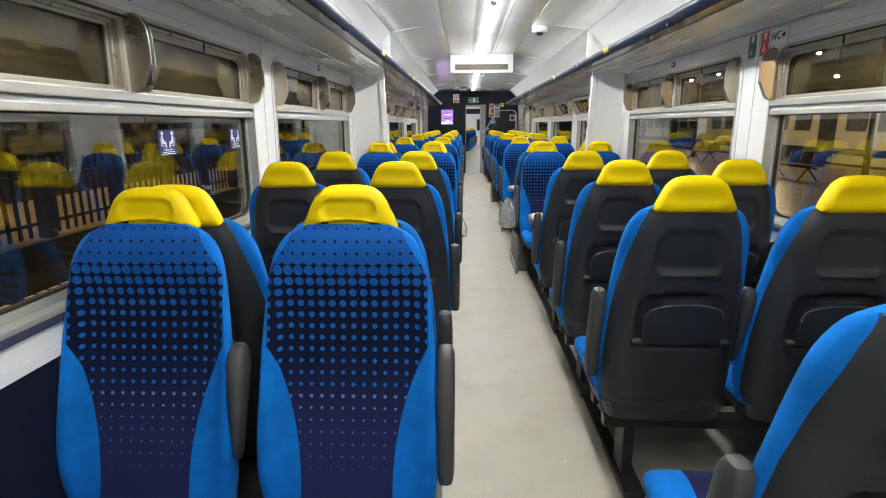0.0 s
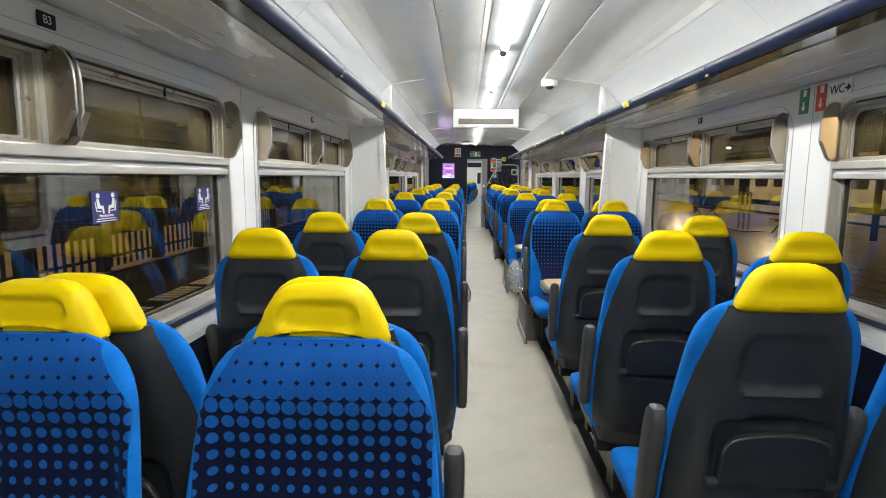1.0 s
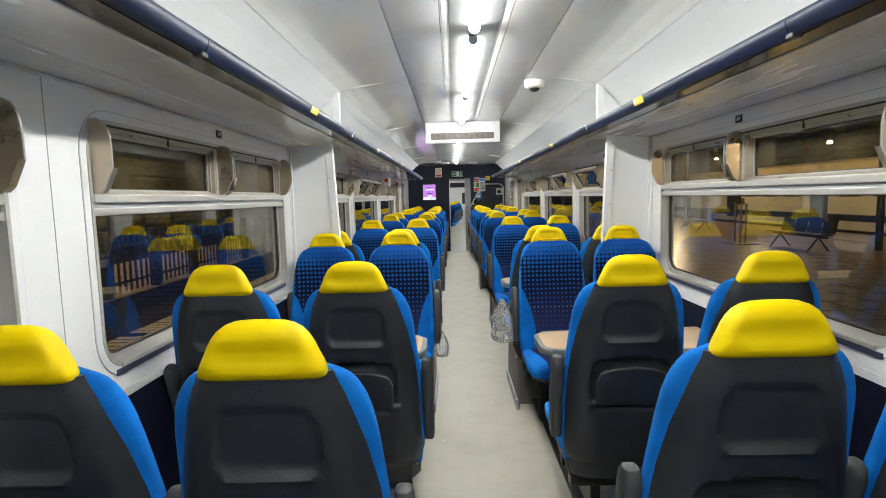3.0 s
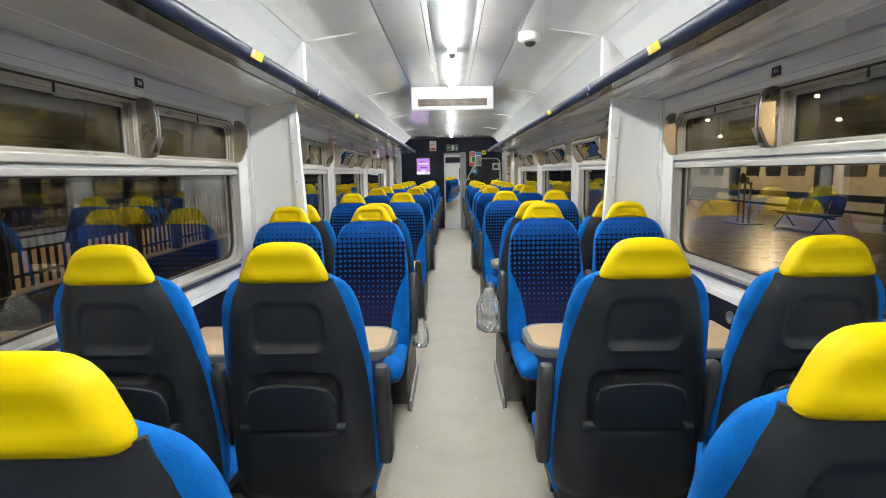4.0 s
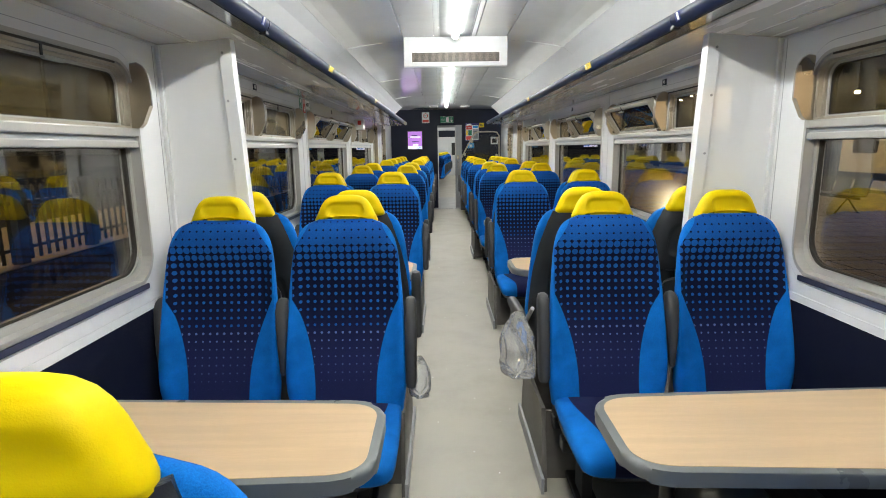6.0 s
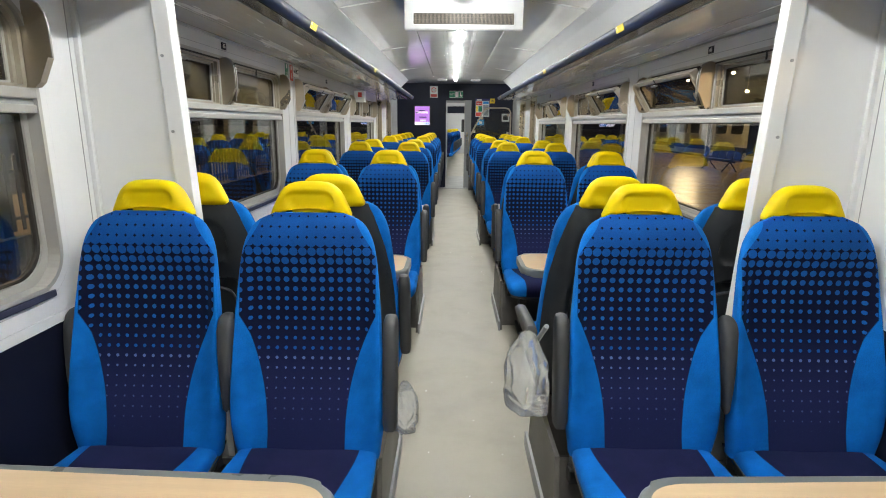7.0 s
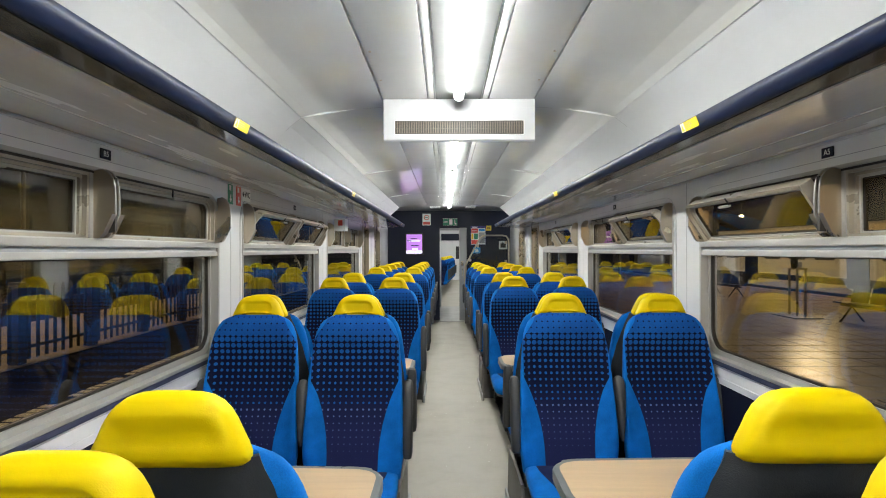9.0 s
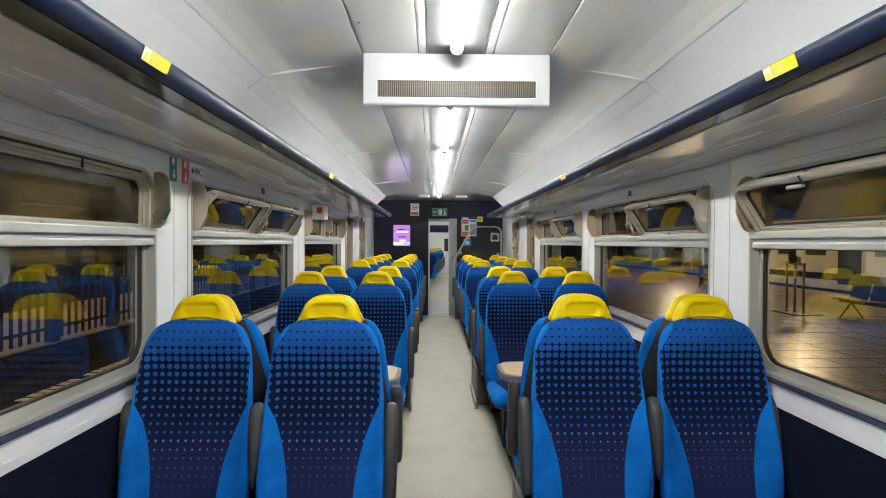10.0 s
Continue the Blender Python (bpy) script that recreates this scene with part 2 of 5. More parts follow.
# ---- mesh helpers ----
def part(name, bm, material, parent=None, label="", smooth=False):
    bmesh.ops.recalc_face_normals(bm, faces=bm.faces)
    me = bpy.data.meshes.new(name)
    bm.to_mesh(me)
    bm.free()
    for m in material if isinstance(material, (list, tuple)) else [material]:
        me.materials.append(m)
    if smooth:
        for p in me.polygons:
            p.use_smooth = True
        me.set_sharp_from_angle(angle=radians(38))
    ob = new(name, me)
    if parent:
        ob.parent = parent
    if label:
        tagged(ob, label)
    return ob


def thing(name, label, category, group="", at=(0, 0, 0), turn=0.0):
    ob = new(name)
    ob.empty_display_size = 0.1
    ob.matrix_basis = pose(*at, 0, 0, turn)
    return tagged(ob, label, category, group)


def fixed(ob, label, category):
    return tagged(ob, label, category, kind="structure")


def box(x0, x1, y0, y1, z0, z1, bevel=0.0, bm=None, seg=2):
    bm = bm or bmesh.new()
    vs = [bm.verts.new((x, y, z)) for x in (x0, x1) for y in (y0, y1) for z in (z0, z1)]
    fs = [bm.faces.new([vs[i] for i in q]) for q in ((0, 1, 3, 2), (4, 6, 7, 5), (0, 4, 5, 1), (2, 3, 7, 6), (0, 2, 6, 4), (1, 5, 7, 3))]
    if bevel:
        es = list({e for f in fs for e in f.edges})
        bmesh.ops.bevel(bm, geom=es, offset=bevel, segments=seg, affect="EDGES", profile=0.6)
    return bm


def prism(pts, axis, a, b, bm=None, bevel=0.0, seg=2):
    """A 2D outline pushed along one axis. axis x: (y, z); y: (x, z); z: (x, y)."""
    bm = bm or bmesh.new()
    put = {"x": lambda p, t: (t, p[0], p[1]), "y": lambda p, t: (p[0], t, p[1]), "z": lambda p, t: (p[0], p[1], t)}[axis]
    r0, r1 = [bm.verts.new(put(p, a)) for p in pts], [bm.verts.new(put(p, b)) for p in pts]
    n = len(pts)
    fs = [bm.faces.new(r0), bm.faces.new(r1[::-1])]
    for i in range(n):
        fs.append(bm.faces.new((r0[i], r1[i], r1[(i + 1) % n], r0[(i + 1) % n])))
    if bevel:
        es = list({e for f in fs[:2] for e in f.edges})
        bmesh.ops.bevel(bm, geom=es, offset=bevel, segments=seg, affect="EDGES", profile=0.6)
    return bm


def loft(rings, bm=None, caps=True):
    bm = bm or bmesh.new()
    rows = [[bm.verts.new(p) for p in r] for r in rings]
    n = len(rows[0])
    for a, b in zip(rows, rows[1:]):
        for i in range(n):
            bm.faces.new((a[i], a[(i + 1) % n], b[(i + 1) % n], b[i]))
    if caps:
        bm.faces.new(rows[0][::-1])
        bm.faces.new(rows[-1])
    return bm


def pipe(pts, r, seg=10, bm=None):
    """A round bar along a line of points."""
    pts = [Vector(p) for p in pts]
    rings, side = [], None
    for i, p in enumerate(pts):
        d = (pts[min(i + 1, len(pts) - 1)] - pts[max(i - 1, 0)]).normalized()
        side = (side - d * side.dot(d)).normalized() if side else d.orthogonal().normalized()
        up = d.cross(side)
        rings.append([p + (side * math.cos(a) + up * math.sin(a)) * r for a in (2 * math.pi * k / seg for k in range(seg))])
    return loft(rings, bm)


def disc(x, y, z, r, depth, axis="x", seg=20, bm=None):
    pts = [(math.cos(2 * math.pi * k / seg) * r, math.sin(2 * math.pi * k / seg) * r) for k in range(seg)]
    c = {"x": (y, z, x), "y": (x, z, y), "z": (x, y, z)}[axis]
    return prism([(c[0] + p[0], c[1] + p[1]) for p in pts], axis, c[2], c[2] + depth, bm)


def rounded(a0, a1, b0, b1, r, n=8):
    """The outline of a rectangle with round corners, anticlockwise from the lower right; r: one radius or four (lr, ur, ul, ll)."""
    rs = r if isinstance(r, tuple) else (r,) * 4
    out = []
    for k, (ca, cb, sa, sb) in enumerate(((a1, b0, -1, 1), (a1, b1, -1, -1), (a0, b1, 1, -1), (a0, b0, 1, 1))):
        q = max(rs[k], 1e-4)
        for i in range(n + 1):
            t = radians(-90 + 90 * k + 90 * i / n)
            out.append((ca + sa * q + math.cos(t) * q, cb + sb * q + math.sin(t) * q))
    return out


def ring_plate(outer, inner, axis, a, b, bm=None):
    """A flat frame between two outlines of equal count, with thickness."""
    bm = bm or bmesh.new()
    put = {"x": lambda p, t: (t, p[0], p[1]), "y": lambda p, t: (p[0], t, p[1]), "z": lambda p, t: (p[0], p[1], t)}[axis]
    o0, o1 = [bm.verts.new(put(p, a)) for p in outer], [bm.verts.new(put(p, b)) for p in outer]
    i0, i1 = [bm.verts.new(put(p, a)) for p in inner], [bm.verts.new(put(p, b)) for p in inner]
    n = len(outer)
    for k in range(n):
        j = (k + 1) % n
        for q in ((o0[k], o0[j], i0[j], i0[k]), (o1[k], i1[k], i1[j], o1[j]), (o0[k], o1[k], o1[j], o0[j]), (i0[k], i0[j], i1[j], i1[k])):
            bm.faces.new(q)
    return bm


def lerp_table(table, v, h=0.03):
    """A softened straight-line reading of a small table of (key, value) rows."""
    keys, vals = [k for k, _ in table], [q for _, q in table]
    return float(np.mean(np.interp([v + h * d for d in (-1, -0.5, 0, 0.5, 1)], keys, vals)))


def letters(text, size, at, turn, material, parent, name="lettering", depth=0.0006):
    """Raised lettering in the built-in font, turned into a mesh."""
    cu = bpy.data.curves.new(name, "FONT")
    cu.body, cu.size, cu.extrude, cu.align_x, cu.align_y = text, size, depth, "CENTER", "CENTER"
    tmp = bpy.data.objects.new(name, cu)
    me = bpy.data.meshes.new_from_object(tmp)
    bpy.data.objects.remove(tmp)
    me.materials.clear()
    me.materials.append(material)
    ob = new(name, me)
    ob.matrix_basis = pose(*at, *turn)
    ob.parent = parent
    return ob


# ---- plan of the carriage (metres; x across, y along, z up from the floor) ----
WALL = 1.35            # inner face of the side walls
BACK, END = -2.6, 16.7  # the rear wall and the front bulkhead
CEIL = 2.405
WINDOWS = [(-1.75, 0.38), (0.73, 2.86), (3.20, 5.29), (5.64, 7.765), (8.115, 10.16), (10.55, 12.66)]
SLOTS = [(13.05, 13.68), (14.46, 15.18)]
SILL, HEAD = 0.955, 1.838
DADO = 0.845

# floor
fixed(part("floor", box(-WALL, WALL, BACK, END, -0.08, 0.0), M["floor"]), "grey-beige vinyl floor with scuffs and specks of litter", "floor")


# ---- side walls with rounded openings ----
def opening_sheet(y0, y1, z0, z1, hole, x, out):
    """A stretch of wall with one opening and its reveal."""
    bm = bmesh.new()
    n = len(hole) // 4
    for xx, rev in ((x, False), (x + out, True)):
        corner = [bm.verts.new((xx, *p)) for p in ((y1, z0), (y1, z1), (y0, z1), (y0, z0))]
        loop = [bm.verts.new((xx, *p)) for p in hole]
        for k in range(4):
            seg = loop[k * n:(k + 1) * n]
            for a, b in zip(seg, seg[1:]):
                bm.faces.new((corner[k], a, b))
            nxt = loop[((k + 1) % 4) * n]
            bm.faces.new((corner[k], seg[-1], nxt, corner[(k + 1) % 4]))
        if rev:
            for a, b in zip(range(len(loop)), list(range(1, len(loop))) + [0]):
                bm.faces.new((first[a], first[b], loop[b], loop[a]))
        first = loop
    return bm


def side_wall(s, name):
    out = 0.09 * s
    bm = bmesh.new()
    holes = [(a, b, SILL, HEAD, (0.12, 0.12, 0.12, 0.12)) for a, b in WINDOWS] + [(a, b, 0.95, 1.93, 0.09) for a, b in SLOTS]
    cuts = [BACK] + [(p[1] + q[0]) / 2 for p, q in zip(holes, holes[1:])] + [END]
    for (a, b, z0, z1, r), y0, y1 in zip(holes, cuts, cuts[1:]):
        one = opening_sheet(y0, y1, DADO, 2.0, rounded(a, b, z0, z1, r), s * WALL, out)
        me = bpy.data.meshes.new("tmp")
        one.to_mesh(me)
        one.free()
        bm.from_mesh(me)
        bpy.data.meshes.remove(me)
    bmesh.ops.remove_doubles(bm, verts=bm.verts, dist=0.0005)
    wall = fixed(part(name, bm, M["white"]), "white laminate carriage side wall with rounded window openings", "wall")
    x = sorted((s * WALL, s * (WALL + 0.09)))
    part("dado_panel", box(x[0], x[1], BACK, END, 0.0, DADO - 0.002), M["dado"], wall, "dark navy panel below the windows")
    part("dado_trim", box(*sorted((s * WALL, s * (WALL - 0.004))), BACK, END, DADO - 0.006, DADO + 0.028, 0.0015), M["white"], wall)
    xx = sorted((s * WALL, s * (WALL - 0.09)))
    part("heater_duct", box(*xx, BACK, END, 0.0, 0.14, 0.02), M["pedestal"], wall, "dark heater duct along the skirting")
    for y in cuts[1:-1]:
        part("panel_joint", box(*sorted((s * WALL, s * (WALL - 0.0015))), y - 0.0012, y + 0.0012, DADO + 0.01, 1.93), M["grey"], wall)
    part("cornice_line", box(*sorted((s * WALL, s * (WALL - 0.006))), BACK, END, 1.926, 1.932, 0.002), M["white"], wall)
    return wall


side_wall(-1, "wall_west")
side_wall(1, "wall_east")


# ---- windows ----
def hopper(win, s, y0, y1, opened, far_round):
    """One inward tilting top light with a stepped frame; far_round: which upper corner follows the rounded opening."""
    z0, z1 = 1.580, HEAD - 0.018
    h = z1 - z0
    r = (0.008, 0.085, 0.008, 0.008) if far_round > 0 else (0.008, 0.008, 0.085, 0.008)

    def loop(side, foot, top):
        return rounded(y0 + side, y1 - side, foot, h - top, tuple(max(0.006, q - side) for q in r))

    fr = part("hopper", ring_plate(loop(0.0, 0.0, 0.0), loop(0.015, 0.007, 0.015), "x", *sorted((-s * 0.016, s * 0.034))), M["hopper_frame"], win, "hinged aluminium top light with grimy glass")
    fr.matrix_basis = pose(s * (WALL + 0.024), 0, z0, 0, -s * opened, 0)
    part("frame_channel", ring_plate(loop(0.014, 0.006, 0.014), loop(0.027, 0.011, 0.026), "x", *sorted((s * 0.002, s * 0.033))), M["hopper_frame"], fr)
    part("bead", ring_plate(loop(0.026, 0.010, 0.025), loop(0.037, 0.017, 0.035), "x", *sorted((s * 0.012, s * 0.034))), M["alu"], fr)
    part("gasket", ring_plate(loop(0.037, 0.016, 0.034), loop(0.041, 0.020, 0.039), "x", *sorted((s * 0.018, s * 0.032))), M["grime_shade"], fr)
    pn = part("pane", prism(loop(0.036, 0.015, 0.034), "x", *sorted((s * 0.023, s * 0.027))), M["hopper_pane"], fr)
    pn.visible_shadow = False
    ym = (y0 + y1) / 2 + 0.03
    part("stay", box(*sorted((-s * 0.020, -s * 0.014)), ym - 0.006, ym + 0.002, h - 0.036, h + 0.002, 0.001), M["black"], fr, "dark stay")
    part("catch", box(*sorted((-s * 0.022, -s * 0.008)), ym + 0.004, ym + 0.095, h - 0.046, h - 0.035, 0.003), M["alu"], fr, "small pull catch")
    return fr


def cheek(win, s, y, flare):
    """A folded stainless side plate that closes the gap beside a tilting light; flare: which way its lip turns."""
    pts = [(-0.030, 1.822), (0.004, 1.824), (0.034, 1.828), (0.056, 1.816), (0.071, 1.794), (0.0775, 1.766), (0.080, 1.735), (0.080, 1.665), (0.046, 1.594), (0.030, 1.580), (-0.030, 1.580)]
    x = s * (WALL + 0.004)
    bm = prism([(x - s * p, z) for p, z in pts], "y", y - 0.003, y + 0.003)
    # short folded lip at the foot
    for a, b in zip(pts[7:9], pts[8:10]):
        xa, xb = x - s * a[0], x - s * b[0]
        d = flare * 0.026
        v = [bm.verts.new(q) for q in ((xa, y, a[1]), (xb, y, b[1]), (xb, y + d, b[1]), (xa, y + d, a[1]),
                                       (xa - s * 0.005, y, a[1]), (xb - s * 0.005, y, b[1]), (xb - s * 0.005, y + d, b[1]), (xa - s * 0.005, y + d, a[1]))]
        for q in ((0, 1, 2, 3), (7, 6, 5, 4), (0, 4, 5, 1), (1, 5, 6, 2), (2, 6, 7, 3), (3, 7, 4, 0)):
            bm.faces.new([v[i] for i in q])
    plate = part("cheek_plate", bm, M["steel"], win, "stained stainless cheek plate")
    # thin bright pipe added for the glint of the plate's polished edge
    part("polished_edge", pipe([(x - s * p, y, z) for p, z in ((0.010, 1.825), (0.035, 1.829), (0.057, 1.817), (0.072, 1.795), (0.0785, 1.766), (0.081, 1.735), (0.081, 1.665), (0.048, 1.596))], 0.0036, 6), M["alu"], plate, "", True)
    return plate


def window(s, k, y0, y1, tilts, tag):
    win = fixed(new("window_%d" % tag), "carriage window with stainless frame and %s top lights above a large fixed pane" % ("tilted" if max(tilts) > 5 else "closed"), "window")

    def depth(a, b):
        return sorted((s * (WALL + a), s * (WALL + b)))

    def hole(inset, foot=None, head=None, r=0.125):
        return rounded(y0 + inset, y1 - inset, SILL + (inset if foot is None else foot), HEAD - (inset if head is None else head), max(0.01, r - inset))

    part("window_surround", ring_plate(hole(-0.030), hole(0.0), "x", *depth(-0.0035, 0.0)), M["white"], win, "white moulded surround")
    part("surround_groove", ring_plate(hole(-0.033), hole(-0.0305), "x", *depth(-0.0015, 0.0)), M["grey"], win)
    part("window_frame", ring_plate(hole(0.0), hole(0.014), "x", *depth(-0.007, 0.075)), M["alu"], win, "dull stainless frame")
    low = (0.11, 0.01, 0.01, 0.11)
    part("window_bead", ring_plate(rounded(y0 + 0.013, y1 - 0.013, SILL + 0.013, 1.512, low), rounded(y0 + 0.032, y1 - 0.032, SILL + 0.042, 1.509, low), "x", *depth(0.034, 0.062)), M["alu"], win)
    part("seal", ring_plate(rounded(y0 + 0.031, y1 - 0.031, SILL + 0.041, 1.510, low), rounded(y0 + 0.042, y1 - 0.042, SILL + 0.052, 1.500, low), "x", *depth(0.042, 0.058)), M["grime_shade"], win)
    part("window_sill", box(*depth(-0.010, 0.0), y0 + 0.06, y1 - 0.06, SILL - 0.023, SILL - 0.001, 0.003), M["sill_navy"], win, "navy rubber sill strip")
    part("sill_ridge", box(*depth(-0.011, 0.034), y0 + 0.09, y1 - 0.09, SILL + 0.002, SILL + 0.017, 0.003), M["alu"], win)
    part("transom", box(*depth(-0.010, 0.060), y0 + 0.012, y1 - 0.012, 1.547, 1.579, 0.005), M["alu"], win, "aluminium transom")
    part("transom_groove", box(*depth(0.006, 0.055), y0 + 0.012, y1 - 0.012, 1.528, 1.549), M["grey"], win)
    part("transom_foot", box(*depth(-0.002, 0.055), y0 + 0.012, y1 - 0.012, 1.504, 1.530, 0.004), M["alu"], win)
    ym = (y0 + y1) / 2
    part("mullion", box(*depth(0.002, 0.06), ym - 0.034, ym + 0.034, 1.576, HEAD - 0.014, 0.004), M["alu"], win)
    pn = part("pane", prism(rounded(y0 + 0.034, y1 - 0.034, SILL + 0.044, 1.508, (0.10, 0.01, 0.01, 0.10)), "x", *depth(0.048, 0.054)), M["pane"], win, "dark night-time window pane")
    pn.visible_shadow = False
    # dark ring and strip put the shaded recess and head gap into colour
    part("head_channel", ring_plate(rounded(y0 + 0.013, y1 - 0.013, 1.578, HEAD - 0.013, (0.01, 0.11, 0.11, 0.01)), rounded(y0 + 0.055, y1 - 0.055, 1.584, HEAD - 0.036, (0.01, 0.08, 0.08, 0.01)), "x", *depth(0.060, 0.072)), M["grime_shade"], win)
    part("head_shade", box(*depth(0.0, 0.05), y0 + 0.11, y1 - 0.11, HEAD - 0.022, HEAD - 0.013), M["grime_shade"], win, "dark grimy strip for the shadow under the window head")
    hopper(win, s, y0 + 0.026, ym - 0.030, tilts[0], -1)
    hopper(win, s, ym + 0.030, y1 - 0.026, tilts[1], 1)
    cheek(win, s, y0 + 0.019, 1)
    cheek(win, s, ym - 0.012, -1)
    cheek(win, s, ym + 0.012, 1)
    cheek(win, s, y1 - 0.019, -1)
    # dark fill: the shade between the two middle plates put into colour
    part("cheek_gap_shade", box(*depth(-0.072, 0.02), ym - 0.008, ym + 0.008, 1.60, 1.800), M["grime_shade"], win)
    return win


TILTS = {(-1, 4): (33, 33), (1, 3): (1, 33), (1, 4): (33, 1), (1, 5): (30, 1)}
tag = 1
for s in (-1, 1):
    for k, (a, b) in enumerate(WINDOWS):
        window(s, k, a, b, TILTS.get((s, k), (1, 1)), tag)
        tag += 1
    for a, b in SLOTS:
        win = fixed(new("window_%d" % tag), "narrow door window with a rounded stainless frame", "window")
        tag += 1
        x = s * WALL
        part("window_frame", ring_plate(rounded(a - 0.02, b + 0.02, 0.93, 1.95, 0.10), rounded(a + 0.03, b - 0.03, 0.98, 1.90, 0.08), "x", x - s * 0.012, x + s * 0.06), M["steel"], win)
        pn = part("pane", prism(rounded(a + 0.02, b - 0.02, 0.97, 1.91, 0.085), "x", x + s * 0.03, x + s * 0.036), M["pane"], win)
        pn.visible_shadow = False


# ---- ceiling ----
def ceiling_run(y0, y1):
    """The cross-section of the roof lining, pushed along: light strip, panels, sloped cove and white fascia."""
    half = [(0.0, CEIL), (0.128, CEIL), (0.130, CEIL + 0.012), (0.136, CEIL + 0.012), (0.138, CEIL), (0.166, CEIL), (0.168, CEIL + 0.012),
            (0.174, CEIL + 0.012), (0.176, CEIL), (0.428, CEIL), (0.431, CEIL + 0.008), (0.438, CEIL + 0.008), (0.441, CEIL - 0.0005),
            (0.62, CEIL - 0.014), (0.80, CEIL - 0.032), (0.90, CEIL - 0.050), (0.945, CEIL - 0.064), (0.949, CEIL - 0.058), (0.953, CEIL - 0.066), (1.02, CEIL - 0.12),
            (1.12, CEIL - 0.22), (1.22, CEIL - 0.33), (1.345, CEIL - 0.46)]
    line = [(-x, z) for x, z in half[:0:-1]] + half
    bm = bmesh.new()
    a = [bm.verts.new((x, y0, z)) for x, z in line]
    b = [bm.verts.new((x, y1, z)) for x, z in line]
    for i in range(len(line) - 1):
        f = bm.faces.new((a[i], a[i + 1], b[i + 1], b[i]))
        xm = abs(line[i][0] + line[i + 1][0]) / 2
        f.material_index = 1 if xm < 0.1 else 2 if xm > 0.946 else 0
    return bm


RACK_END = 14.95
bm = bmesh.new()
ys = [BACK, 0.52, 3.02, 5.52, 8.02, 10.50, 12.98, RACK_END]
for a, b in zip(ys, ys[1:]):
    one = ceiling_run(a + 0.0012, b - 0.0012)
    me = bpy.data.meshes.new("tmp")
    one.to_mesh(me)
    one.free()
    bm.from_mesh(me)
    bpy.data.meshes.remove(me)
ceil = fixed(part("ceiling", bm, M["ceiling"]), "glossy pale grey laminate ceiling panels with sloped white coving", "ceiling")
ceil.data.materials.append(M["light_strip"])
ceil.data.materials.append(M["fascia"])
for a in ys[1:-1]:
    pts = [(-1.35, 1.96), (-1.0, 2.33), (-0.4, CEIL + 0.02), (0.4, CEIL + 0.02), (1.0, 2.33), (1.35, 1.96), (1.35, 2.02), (1.0, 2.40), (0.4, CEIL + 0.05), (-0.4, CEIL + 0.05), (-1.0, 2.40), (-1.35, 2.02)]
    part("joint_backing", prism(pts, "y", a - 0.01, a + 0.01), M["ceiling"], ceil)
part("end_panel", box(-WALL - 0.08, WALL + 0.08, RACK_END, END + 0.02, CEIL + 0.004, CEIL + 0.03), M["ceiling"], ceil)
part("roof_backing", box(-WALL - 0.1, WALL + 0.1, BACK - 0.1, END + 0.1, 2.50, 2.54), M["gap"], ceil)
for s in (-1, 1):
    part("upper_side", box(*sorted((s * WALL, s * (WALL + 0.09))), BACK, END, 2.0, 2.52), M["white"], ceil)
    part("coving_end", prism([(s * x, z) for x, z in ((0.90, CEIL - 0.045), (0.953, CEIL - 0.066), (1.12, CEIL - 0.22), (1.345, CEIL - 0.46), (1.345, CEIL))], "y", RACK_END - 0.006, RACK_END), M["white"], ceil)

for y in (BACK + 0.4, 1.4, 3.5, 5.0, 6.2, 6.6, 7.1, 7.5, 9.4, 11.0):
    for x in (-0.405, 0.405):
        part("screw", disc(x, y, CEIL - 0.003, 0.007, 0.004, "z", 8), M["steel"], ceil)


# ---- luggage racks ----
def rack(s):
    r = fixed(new("luggage_rack_" + ("west" if s < 0 else "east")), "luggage rack with navy front rail and stained grey underside", "luggage rack")
    under = [(s * x, z) for x, z in ((0.953, 1.962), (1.345, 1.938), (1.345, 1.952), (0.953, 1.984))]
    edges = [BACK, 0.52, 3.02, 5.52, 8.02, 10.50, RACK_END - 0.3]
    for a, b in zip(edges, edges[1:]):
        part("shelf_panel", prism(under, "y", a + 0.0015, b - 0.0015), M["shelf"], r, "stained grey underside panel")
    part("shelf_bead", box(*sorted((s * 1.190, s * 1.200)), BACK, RACK_END - 0.3, 1.9435, 1.950, 0.002), M["shelf"], r)
    strip = [(s * x, z) for x, z in ((0.880, 1.972), (0.955, 1.967), (0.955, 1.978), (0.880, 1.981))]
    part("steel_strip", prism(strip, "y", BACK, RACK_END), M["mirror_steel"], r, "polished strip behind the rail")
    prof = [(math.cos(t) * 0.017, math.sin(t) * 0.029) for t in (2 * math.pi * i / 16 for i in range(16))]
    for a, b in zip([BACK, 0.60, 3.05, 5.48, 10.40], [0.594, 3.044, 5.474, 10.394, RACK_END]):
        part("front_rail", loft([[(s * 0.866 + p[0] - s * p[1] * 0.35, y, 2.003 + p[1]) for p in prof] for y in (a, b)]), M["rail"], r, "satin navy blue front rail", True)
    for y in (0.597, 3.047, 5.477, 10.397):
        part("rail_joint", box(*sorted((s * 0.858, s * 0.892)), y - 0.018, y + 0.018, 1.969, 1.985, 0.004), M["black"], r)
    return r


for s in (-1, 1):
    rack(s)


